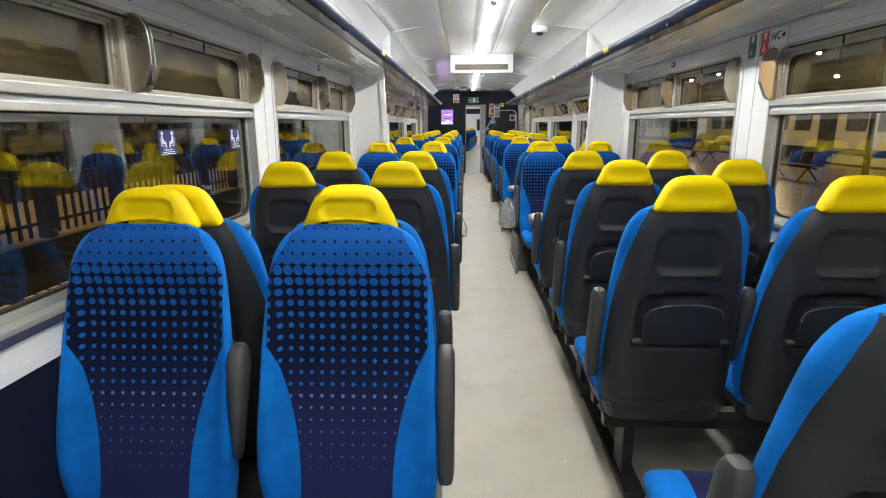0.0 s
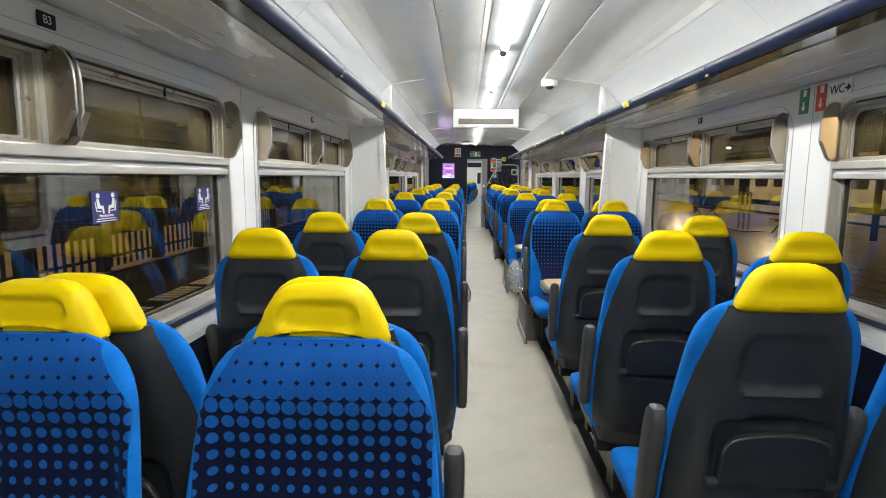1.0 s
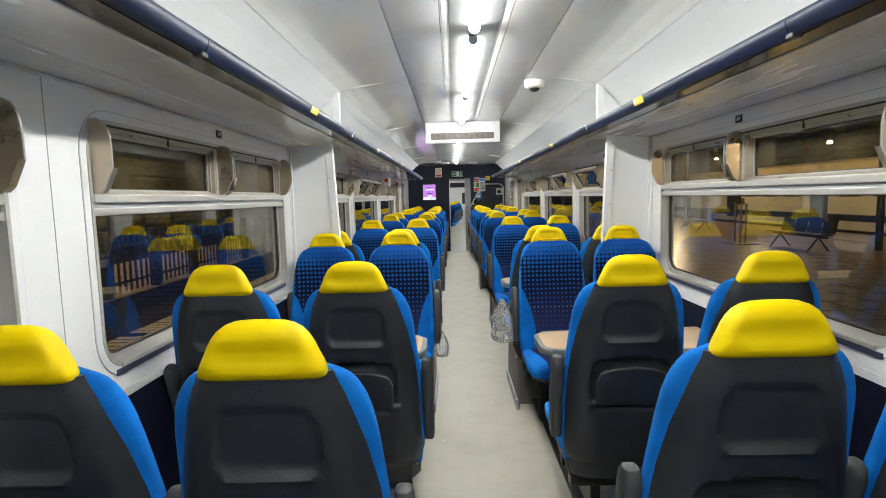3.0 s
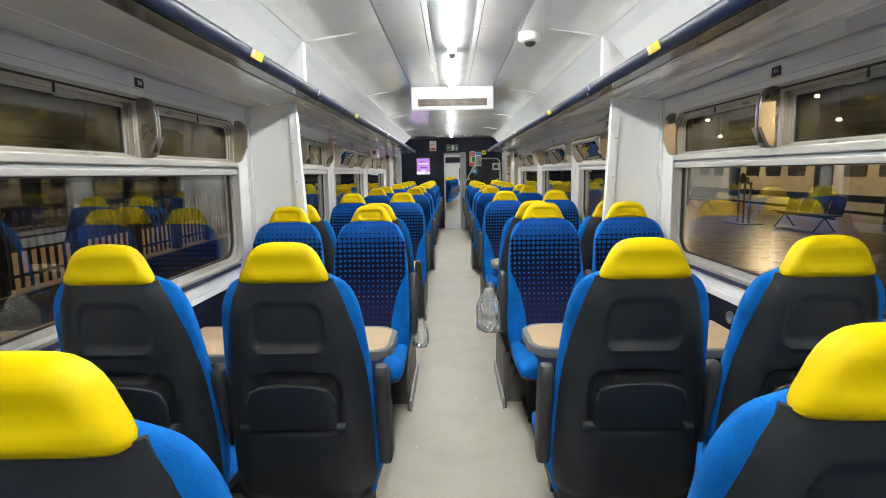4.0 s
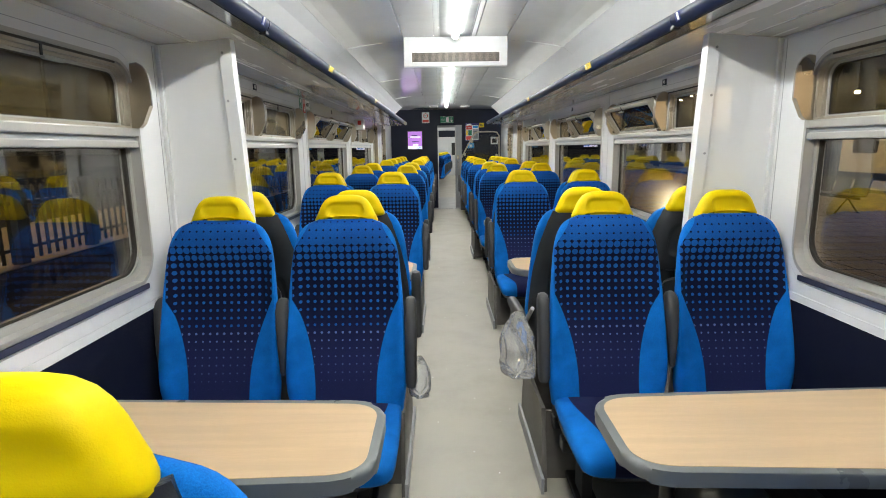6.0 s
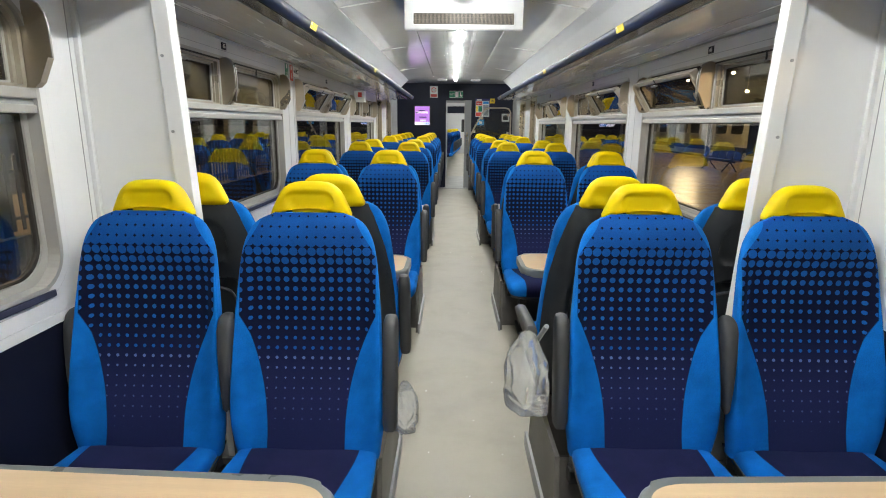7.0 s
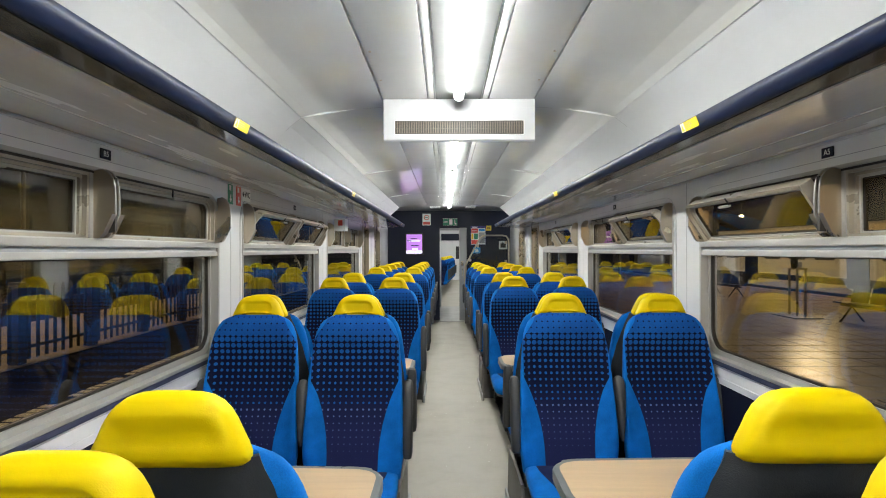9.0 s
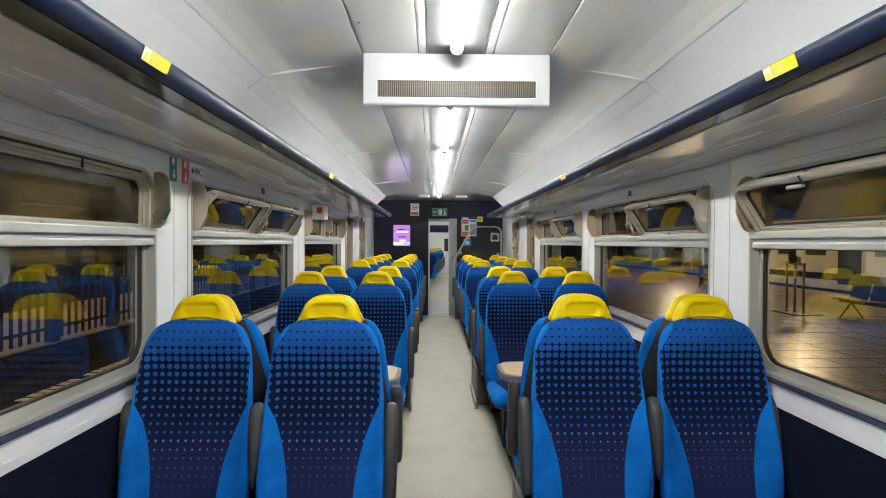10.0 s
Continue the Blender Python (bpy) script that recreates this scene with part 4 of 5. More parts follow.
def pan_mesh():
    return loft([[(x * w, y, z0 + zz) for x, zz in ((-1, 0.035), (-0.92, -0.02), (-0.6, -0.04), (0.6, -0.04), (0.92, -0.02), (1, 0.035))] for y, w, z0 in ((-0.655, 0.205, 0.395), (-0.60, 0.232, 0.378), (-0.30, 0.240, 0.365), (-0.095, 0.225, 0.372))])


# shared rough shapes, kept as bmeshes while the first seats are put together
MESH = dict(back=seat_back_mesh(), head=headrest_mesh(), cushion=cushion_mesh(), shell=seat_shell_mesh(), tray=tilt_tray(tray_mesh()), pan=pan_mesh(), rim=rim_mesh(), bar=pipe([(-0.15, -0.002, 0.700), (0.15, -0.002, 0.700)], 0.009, 10))

AISLE_L, WIN_L, AISLE_R, WIN_R = -0.537, -1.066, 0.555, 1.092
# rows of seats: y of the headrest, and whether they face the rear (toward, T) or the front (away, A)
ROWS_L = [(-1.75, "T"), (-0.75, "T"), (1.385, "T"), (1.482, "A"), (2.50, "A"), (3.51, "A"), (5.345, "T"), (5.655, "A"), (7.585, "T"), (7.683, "A"), (9.55, "T"), (10.50, "T"), (10.60, "A"),
          (12.50, "T"), (13.45, "T"), (14.42, "T"), (15.40, "T"), (16.30, "T")]
ROWS_R = [(-1.5, "A"), (0.70, "A"), (1.755, "A"), (2.58, "A"), (3.505, "A"), (5.38, "T"), (5.673, "A"), (7.665, "T"), (7.763, "A"), (9.72, "T"), (10.56, "T"), (10.66, "A"),
          (12.58, "T"), (13.55, "T"), (14.60, "T"), (15.65, "T")]
# seats that stand a little off their line
NUDGE = {(1, 5.38, "aisle"): 0.015, (1, 5.38, "window"): 0.015, (-1, 1.385, "window"): -0.040, (-1, 1.482, "window"): -0.006, (-1, 1.482, "aisle"): -0.014, (-1, 3.51, "aisle"): 0.006}
FIRST = {}
for s, rows, xa, xw in ((-1, ROWS_L, AISLE_L, WIN_L), (1, ROWS_R, AISLE_R, WIN_R)):
    for y, way in rows:
        for x, kind in ((xa, "aisle"), (xw, "window")):
            x += NUDGE.get((s, y, kind), 0.0)
            aisle = -s if way == "T" else s
            key = (kind, aisle)
            m = pose(x, y, 0, 0, 0, 0 if way == "T" else 180)
            if (s, y, kind) == (1, 5.673, "aisle"):
                seat((aisle,), True).matrix_basis = m
                continue
            if key not in FIRST:
                FIRST[key] = seat((aisle,) if kind == "aisle" else (aisle, -aisle), between=0 if kind == "aisle" else aisle)
                FIRST[key].matrix_basis = m
            else:
                copy_thing(FIRST[key], m)
for y in (4.4, 5.3, 6.2, 7.1, 8.0, 8.9, 9.8, 10.7):
    far = copy_thing(FIRST[("aisle", 1)], NEXT @ pose(AISLE_L - 0.06, y, 0))
    far["group"] = "seats of the next carriage"
for bm in MESH.values():
    bm.free()


def seat_frame(s, y, way):
    """The cantilever beam and leg under a pair of seats."""
    f = thing("seat_support", "dark steel beam and leg under a pair of seats", "seat support", "seat supports", (0, y, 0))
    d = -1 if way == "T" else 1
    part("beam", box(*sorted((s * 0.34, s * 1.345)), *sorted((d * 0.30, d * 0.36)), 0.285, 0.335, 0.006), M["black"], f)
    part("beam", box(*sorted((s * 0.34, s * 1.345)), *sorted((d * 0.12, d * 0.17)), 0.285, 0.335, 0.006), M["black"], f)
    part("leg", box(*sorted((s * 0.44, s * 0.485)), *sorted((d * 0.18, d * 0.30)), 0.02, 0.30, 0.006), M["black"], f)
    part("foot", box(*sorted((s * 0.42, s * 0.505)), *sorted((d * 0.05, d * 0.42)), 0.008, 0.040, 0.006), M["black"], f)


for s, rows in ((-1, ROWS_L), (1, ROWS_R)):
    for y, way in rows:
        seat_frame(s, y, way)
    fixed(part("seat_track_" + ("west" if s < 0 else "east"), box(*sorted((s * 0.435, s * 0.490)), BACK, 16.3, -0.002, 0.012, 0.003), M["black"]), "black seat fixing track along the floor", "floor track")
    pairs = [(p[0] + q[0]) / 2 for p, q in zip(rows, rows[1:]) if p[1] == "T" and q[1] == "A" and q[0] - p[0] < 0.4]
    for y in pairs:
        pd = thing("seat_pedestal", "brown-grey kick panel between back-to-back seats", "seat pedestal", "seat pedestals", (0, y, 0))
        xx = sorted((s * 0.300, s * 0.318))
        part("side_panel", prism([(-0.34, 0.0), (0.34, 0.0), (0.26, 0.355), (-0.26, 0.355)], "x", *xx, bevel=0.003), M["pedestal"], pd)
        part("front_panel", box(*sorted((s * 0.318, s * 1.30)), -0.24, -0.225, 0.0, 0.33), M["pedestal"], pd)
        part("rear_panel", box(*sorted((s * 0.318, s * 1.30)), 0.225, 0.24, 0.0, 0.33), M["pedestal"], pd)
        part("kick_strip", box(*sorted((s * 0.288, s * 0.302)), -0.36, 0.36, 0.0, 0.075, 0.003), M["grey"], pd, "grey kick strip")


# ---- tables ----
def table(s, y):
    t = thing("bay_table", "beech laminate bay table with a thick grey rubber edge", "table", "bay tables", (0, y, 0))

    def outline(i):
        e = 0.304 if s < 0 else 0.330
        out = [(1.345, -0.255 + i)]
        # soft corners toward the aisle
        ctrl = [(e + i, -0.217 + i), (e + i, 0.217 - i)]
        for c, sg in ((ctrl[0], -1), (ctrl[1], 1)):
            p0, p2 = ((e + 0.15, sg * (0.217 - i)), (e + i, sg * 0.095))
            if sg > 0:
                p0, p2 = p2, p0
            for k in range(11):
                u = k / 10
                out.append(tuple((1 - u) ** 2 * a + 2 * u * (1 - u) * b + u * u * d for a, b, d in zip(p0, c, p2)))
        out.append((1.345, 0.255 - i))
        return [(s * a, b) for a, b in out]

    part("edge_moulding", prism(outline(0.0), "z", 0.660, 0.7015, bevel=0.018, seg=5), M["lip"], t, "thick grey edge moulding", True)
    part("tabletop", prism(outline(0.026), "z", 0.697, 0.7028), M["laminate"], t, "pale beech laminate top")
    part("leg", pipe([(s * 0.515, 0.0, 0.0), (s * 0.515, 0.0, 0.662)], 0.022, 14), M["black"], t, "black post leg", True)
    part("leg_foot", disc(s * 0.515, 0.0, 0.0, 0.05, 0.012, "z"), M["black"], t)
    part("wall_bracket", box(*sorted((s * 1.26, s * 1.345)), -0.2, 0.2, 0.61, 0.66, 0.006), M["black"], t)


TABLES = [(-1, 4.44), (1, 4.46), (-1, 6.60), (1, 6.68), (-1, 8.72), (1, 8.84), (-1, 11.65), (1, 11.72)]
for s, y in TABLES:
    table(s, y)
    so = thing("power_socket", "round steel socket on the navy panel", "socket", "table sockets", (s * (WALL - 0.002), y, 0.0))
    for dy in (-0.12, 0.045):
        part("ring", ring_plate([(dy + math.cos(a) * 0.030, 0.768 + math.sin(a) * 0.030) for a in (2 * math.pi * k / 20 for k in range(20))],
                                [(dy + math.cos(a) * 0.019, 0.768 + math.sin(a) * 0.019) for a in (2 * math.pi * k / 20 for k in range(20))], "x", 0.0, -s * 0.012), M["steel"], so)
        part("plug_face", disc(0.0, dy, 0.768, 0.018, -s * 0.004, "x"), M["sign_cyan"], so)


# ---- glazed screen with grab rail beside the last east seats ----
gs = thing("draught_screen", "glazed draught screen with a bent steel grab rail", "glass screen", "", (0, 16.15, 0))
pts = [(0.33, 0, 0.5), (0.33, 0, 1.18), (0.36, 0, 1.26), (0.64, 0, 1.78), (0.69, 0, 1.83), (0.76, 0, 1.85), (1.12, 0, 1.85), (1.20, 0, 1.83), (1.245, 0, 1.76), (1.25, 0, 1.66), (1.25, 0, 0.5)]
part("grab_rail", pipe(pts, 0.017, 12), M["steel"], gs, "bent stainless grab rail", True)
g = part("pane", prism([(0.37, 0.35), (0.37, 1.2), (0.665, 1.75), (0.72, 1.80), (1.22, 1.80), (1.22, 0.35)], "y", -0.004, 0.004), M["screen_glass"], gs, "clear screen glass")
g.visible_shadow = False
for x, z in ((0.44, 1.33), (0.60, 1.63), (1.19, 1.70), (1.19, 1.30)):
    part("clamp", box(x - 0.025, x + 0.025, -0.02, 0.02, z - 0.03, z + 0.03, 0.006), M["steel"], gs)
part("foot_panel", box(0.33, 1.34, -0.012, 0.012, 0.0, 0.40), M["pedestal"], gs)

# ---- signs on the bulkhead ----
YB = END - 0.002


def sign(name, label, x0, x1, z0, z1, material, bars=(), category="sign"):
    t = thing(name, label, category, "", ((x0 + x1) / 2, YB, (z0 + z1) / 2))
    w, h = (x1 - x0) / 2, (z1 - z0) / 2
    part("panel", box(-w, w, -0.006, 0.0, -h, h), material, t)
    for a, b, c, d, m in bars:
        part("mark", box(-w + 2 * w * a, -w + 2 * w * b, -0.009, -0.006, -h + 2 * h * c, -h + 2 * h * d), m, t)
    return t


es = sign("exit_sign", "green and white exit sign with running figure and arrow", -0.135, 0.185, 2.085, 2.245, M["sign_green"], [(0.02, 0.98, 0.04, 0.07, M["sign_white"]), (0.02, 0.98, 0.93, 0.96, M["sign_white"]), (0.44, 0.66, 0.14, 0.86, M["sign_white"]), (0.80, 0.84, 0.40, 0.84, M["sign_white"])])
part("arrow_head", prism([(0.085, -0.02), (0.145, -0.02), (0.115, -0.06)], "y", -0.009, -0.006), M["sign_white"], es)
letters("EXIT", 0.055, (-0.090, -0.008, 0.0), (90, 0, 0), M["sign_white"], es)
ns = sign("no_smoking_sign", "white no smoking notice with a red lower band", -0.585, -0.405, 2.09, 2.345, M["sign_white"], [(0.08, 0.92, 0.06, 0.30, M["sign_red"])])
part("ring", ring_plate([(math.cos(a) * 0.058, 0.045 + math.sin(a) * 0.058) for a in (2 * math.pi * k / 20 for k in range(20))], [(math.cos(a) * 0.043, 0.045 + math.sin(a) * 0.043) for a in (2 * math.pi * k / 20 for k in range(20))], "y", -0.009, -0.006), M["sign_red"], ns)
part("cigarette", box(-0.035, 0.035, -0.0085, -0.006, 0.038, 0.050), M["black"], ns)
po = sign("safety_poster", "blue framed safety poster with orange, green and white panels", 0.475, 0.810, 1.655, 2.075, M["sign_purple"],
          [(0.03, 0.97, 0.03, 0.88, M["sign_white"]), (0.10, 0.45, 0.90, 0.96, M["sign_white"])], "poster")
for a, b, c, d, m in ((0.05, 0.48, 0.64, 0.86, "sign_red"), (0.05, 0.48, 0.05, 0.26, "sign_red"), (0.22, 0.48, 0.30, 0.60, "sign_green"), (0.05, 0.18, 0.30, 0.60, "sign_yellow"), (0.55, 0.93, 0.72, 0.85, "sign_cyan"), (0.55, 0.93, 0.10, 0.66, "grey"), (0.60, 0.88, 0.50, 0.54, "black"), (0.60, 0.84, 0.40, 0.44, "black"), (0.10, 0.43, 0.72, 0.76, "sign_white")):
    part("block", box(-0.1675 + 0.335 * a, -0.1675 + 0.335 * b, -0.0115, -0.009, -0.21 + 0.42 * c, -0.21 + 0.42 * d), M[m], po)
sign("yellow_notice", "small yellow notice beside the poster", 0.815, 0.93, 1.97, 2.08, M["sign_yellow"], [(0.2, 0.8, 0.4, 0.5, M["black"]), (0.2, 0.7, 0.6, 0.68, M["black"])])
sign("blue_notice", "small light blue notice under the poster", 0.53, 0.69, 1.47, 1.60, M["sign_cyan"], [(0.3, 0.7, 0.2, 0.7, M["sign_white"])])
sign("white_notice", "white pictogram notice with a black square", 1.10, 1.28, 1.56, 1.74, M["sign_white"], [(0.18, 0.82, 0.20, 0.72, M["black"]), (0.38, 0.48, 0.72, 0.84, M["black"]), (0.55, 0.64, 0.72, 0.84, M["black"])])
SCREEN = glowing("lit_screen", (0.40, 0.17, 0.55), 0.95)
SCREEN_W = glowing("lit_screen_text", (0.9, 0.85, 1.0), 1.1)
sc = thing("information_screen", "upright lit information screen with a purple picture", "screen", "", (-0.765, YB, 1.685))
part("bezel", box(-0.19, 0.19, -0.03, 0.0, -0.235, 0.225, 0.006), M["black"], sc)
part("display", box(-0.172, 0.172, -0.033, -0.03, -0.215, 0.205), SCREEN, sc, "glowing purple display")
for x0, x1, z0, z1, m in ((-0.13, 0.13, 0.05, 0.085, SCREEN_W), (-0.08, 0.06, 0.10, 0.12, M["sign_purple"]), (-0.15, -0.06, 0.055, 0.075, M["sign_purple"]), (-0.07, 0.10, -0.05, -0.03, M["sign_purple"]), (-0.172, 0.172, -0.215, -0.15, SCREEN_W), (0.02, 0.16, -0.205, -0.165, M["sign_cyan"]), (-0.05, 0.08, -0.13, -0.10, SCREEN_W)):
    part("text_bar", box(x0, x1, -0.0345, -0.033, z0, z1), m, sc)


# ---- plates and stickers on the side walls ----
def bay_plate(s, y, text):
    p = thing("bay_plate", "small navy plate with white bay lettering " + text, "sign", "bay plates", (s * (WALL - 0.001), y, 1.895))
    part("plate", box(*sorted((0, -s * 0.004)), -0.031, 0.031, -0.019, 0.019, 0.001), M["navy"], p)
    letters(text, 0.030, (-s * 0.0048, 0, 0), (90, 0, 90 if s < 0 else -90), M["sign_white"], p)


for y, n in ((1.80, "3"), (4.26, "4"), (6.75, "5")):
    bay_plate(-1, y, "B" + n)
    bay_plate(1, y, "A" + n)
for s in (-1, 1):
    for y in (9.3, 11.75):
        p = thing("bay_plate", "small navy bay plate with faint lettering", "sign", "bay plates", (s * (WALL - 0.001), y, 1.895))
        part("plate", box(*sorted((0, -s * 0.004)), -0.031, 0.031, -0.019, 0.019, 0.001), M["navy"], p)
        part("text_bar", box(*sorted((-s * 0.004, -s * 0.0048)), -0.012, 0.012, -0.007, 0.007), M["grey"], p)


def wc_signs(s, y, sign_y):
    """Green and red equipment labels and the toilet arrow, side by side above a pillar; sign_y: +1 when they run forwards."""
    x = s * (WALL - 0.001)
    for name, dy, m, lab in (("equipment_label", 0.0, M["sign_green"], "small green first aid and escape label"), ("equipment_label", 0.125, M["sign_red"], "small red fire equipment label")):
        t = thing(name, lab, "sign", "wall labels", (x, y + sign_y * dy, 1.872))
        part("panel", box(*sorted((0, -s * 0.003)), -0.035, 0.035, -0.062, 0.062), m, t)
        part("pictogram", box(*sorted((-s * 0.003, -s * 0.0045)), -0.018, 0.006, 0.018, 0.048), M["sign_white"], t)
        part("arrow", prism([(-0.016, -0.030), (0.016, -0.030), (0.0, -0.050)], "x", -s * 0.003, -s * 0.0045), M["sign_white"], t)
        part("arrow_stem", box(*sorted((-s * 0.003, -s * 0.0045)), -0.005, 0.005, -0.031, -0.006), M["sign_white"], t)
    t = thing("toilet_sign", "white toilet direction sign with WC lettering and arrow", "sign", "toilet signs", (x, y + sign_y * 0.252, 1.888))
    part("panel", box(*sorted((0, -s * 0.003)), -0.075, 0.075, -0.040, 0.040), M["sign_white"], t)
    letters("WC", 0.055, (-s * 0.0036, 0.020, 0), (90, 0, 90 if s < 0 else -90), M["black"], t)
    part("arrow_stem", box(*sorted((-s * 0.003, -s * 0.0045)), -0.062, -0.030, -0.004, 0.004), M["black"], t)
    part("arrow_head", prism([(-0.045, 0.016), (-0.045, -0.016), (-0.066, 0.0)], "x", -s * 0.003, -s * 0.0045), M["black"], t)


wc_signs(1, 3.10, -1)
wc_signs(-1, 7.93, 1)
for y in (2.05, 2.70):
    t = thing("priority_seat_sticker", "purple priority seat sticker with white figures on the window", "sticker", "window stickers", (-(WALL + 0.047), y, 1.40))
    part("panel", box(0.0, 0.002, -0.064, 0.064, -0.049, 0.049), M["sign_purple"], t)
    for q in (-1, 1):
        part("figure_head", disc(0.002, q * 0.036, 0.036, 0.008, 0.0012, "x", 12), M["sign_white"], t)
        part("figure_body", prism([(q * a, b) for a, b in ((0.044, 0.026), (0.034, 0.027), (0.028, 0.006), (0.013, 0.004), (0.009, -0.020), (0.016, -0.021), (0.020, -0.005), (0.040, -0.004))], "x", 0.002, 0.0032), M["sign_white"], t)
        part("seat_line", prism([(q * a, b) for a, b in ((0.052, 0.018), (0.049, 0.018), (0.043, -0.010), (0.024, -0.011), (0.024, -0.014), (0.046, -0.013))], "x", 0.002, 0.0030), M["sign_white"], t)
    letters("Priority Seats", 0.0125, (0.0024, 0, -0.027), (90, 0, 90), M["sign_white"], t)
    for z, w in ((-0.0365, 0.045), (-0.0435, 0.050)):
        part("text_bar", box(0.002, 0.003, -w, w, z - 0.0014, z + 0.0014), M["sign_white"], t)
eb = thing("emergency_hammer_box", "white emergency box with a red mark above the window", "emergency box", "", (-WALL, 11.0, 1.83))
part("casing", box(0.0, 0.13, -0.09, 0.09, -0.07, 0.07, 0.008), M["sign_white"], eb)
part("mark", box(0.05, 0.10, -0.093, -0.0905, -0.01, 0.05), M["sign_red"], eb)


# ---- plastic litter bags tied to the armrests ----
BAG = bpy.data.materials.new("thin_clear_plastic")
BAG.use_nodes = True
nt = BAG.node_tree
nt.nodes.remove(nt.nodes["Principled BSDF"])
a_, b_, c_ = nt.nodes.new("ShaderNodeBsdfTransparent"), node(nt, "ShaderNodeBsdfGlossy", Roughness=0.18), nt.nodes.new("ShaderNodeBsdfDiffuse")
c_.inputs["Color"].default_value = (0.85, 0.86, 0.86, 1)
m1_, m2_ = node(nt, "ShaderNodeMixShader", Fac=0.28), nt.nodes.new("ShaderNodeMixShader")
f_ = node(nt, "ShaderNodeFresnel", IOR=1.2)
for p_, q_ in ((a_.outputs[0], m1_.inputs[1]), (c_.outputs[0], m1_.inputs[2]), (f_.outputs[0], m2_.inputs[0]), (m1_.outputs[0], m2_.inputs[1]), (b_.outputs[0], m2_.inputs[2]), (m2_.outputs[0], nt.nodes["Material Output"].inputs["Surface"])):
    nt.links.new(p_, q_)


def bag(x, y, z, wide, tall, label):
    """A thin sack that hangs open from an arm: flat-sided, creased, with a sagging foot."""
    b = thing("plastic_bag", label, "plastic bag", "litter bags", (x, y, z))
    rings = []
    for i in range(31):
        v = i / 30
        r = wide * (0.22 + 0.78 * min(1.0, v / 0.45) ** 0.8) * (1.0 if v < 0.86 else max(0.08, 1 - ((v - 0.86) / 0.145) ** 2))
        ring = []
        for k in range(64):
            a = 2 * math.pi * k / 64
            ca, sa = math.cos(a), math.sin(a)
            q = Vector((ca * 1.5 + x, sa * 1.5, v * 2.2))
            crease = abs(noise.noise(q * 1.1)) * -0.42 + noise.noise(q * 2.3 + Vector((3, 1, 0))) * 0.07 + 0.05 * math.sin(a * 7 + v * 4) * (1 - v)
            rr = r * (1.12 + crease)
            px, py = math.copysign(abs(ca) ** 0.75, ca) * rr * 0.60, math.copysign(abs(sa) ** 0.75, sa) * rr
            ring.append((px, py, -v * tall * (1 + 0.05 * noise.noise(q))))
        rings.append(ring)
    part("bag_skin", loft(rings, caps=False), BAG, b, "", True)
    part("bag_tie", pipe([(math.cos(t) * wide * 0.16, math.sin(t) * wide * 0.24, -0.012) for t in (2 * math.pi * k / 16 for k in range(17))], 0.004, 6), BAG, b, "", True)


bag(0.225, 5.50, 0.72, 0.130, 0.31, "crumpled clear plastic litter bag tied to an armrest")
bag(-0.245, 5.52, 0.50, 0.080, 0.20, "small clear plastic litter bag beside the seats")

# litter specks on the floor
rng = random.Random(4)
bm = bmesh.new()
for i in range(70):
    x, y = rng.uniform(-0.24, 0.30), rng.uniform(0.3, 15.5)
    r = rng.uniform(0.002, 0.006)
    box(x, x + r, y, y + r * rng.uniform(0.6, 2.0), 0.0005, 0.002, bm=bm)
tagged(part("floor_litter", bm, M["sign_white"]), "tiny pale crumbs scattered along the aisle", "litter", kind="stuff")

# ---- outside: platforms at night ----
PAVE = surface("platform_paving", (0.16, 0.112, 0.066), 0.33, var=0.12, scale=0.7, grain=90, bump=0.2, rvar=0.06, stain=(0.09, 0.07, 0.05), stain_amount=0.35, stain_scale=0.5, depth=0.004)
TARMAC = surface("dark_tarmac", (0.016, 0.0138, 0.011), 0.8, var=0.3, spec=0.04, scale=1.5, grain=120, bump=0.4, depth=0.006)
BALLAST = surface("ballast", (0.05, 0.042, 0.034), 0.9, var=0.5, scale=6, grain=40, bump=1.0, depth=0.03)
COPING = surface("pale_coping", (0.42, 0.36, 0.26), 0.6, var=0.15, scale=3)
FENCE = surface("dark_fence_paint", (0.020, 0.020, 0.020), 0.5, var=0.3)
CREAM = surface("cream_train_paint", (0.40, 0.38, 0.34), 0.35, var=0.06)
LIT_GROUND = surface("warm_lit_ground", (0.32, 0.235, 0.13), 0.8, var=0.3, scale=2, grain=60)
CANOPY = surface("canopy_boards", (0.50, 0.42, 0.30), 0.6, var=0.2, scale=2, grain=40, stretch=(1, 6, 1))
WARM = glowing("sodium_lamp_glow", (1.0, 0.80, 0.50), 60)
GLOBE = glowing("warm_globe_glow", (1.0, 0.84, 0.56), 45)
tagged(part("ground", box(-400, 400, -300, 500, -1.30, -1.20), BALLAST), "dark ballast track bed at night", "ground", kind="structure")
plat = tagged(part("platform_east", box(1.62, 14.5, -60, 140, -1.2, -0.20), PAVE), "wide paved station platform, damp and lamp-lit", "platform", kind="structure")
part("coping", box(1.60, 1.95, -60, 140, -0.22, -0.188, 0.006), COPING, plat, "pale platform edge stones")
part("tactile_line", box(2.30, 2.40, -60, 140, -0.2, -0.194), COPING, plat)
bm = bmesh.new()
for i in range(95):
    y = -12 + i * 0.6
    box(1.96, 14.4, y, y + 0.014, -0.205, -0.1985, bm=bm)
for i in range(20):
    x = 2.5 + i * 0.6
    box(x, x + 0.014, -12, 45, -0.205, -0.1980, bm=bm)
part("paving_joints", bm, TARMAC, plat, "dark paving joints")
slab = None
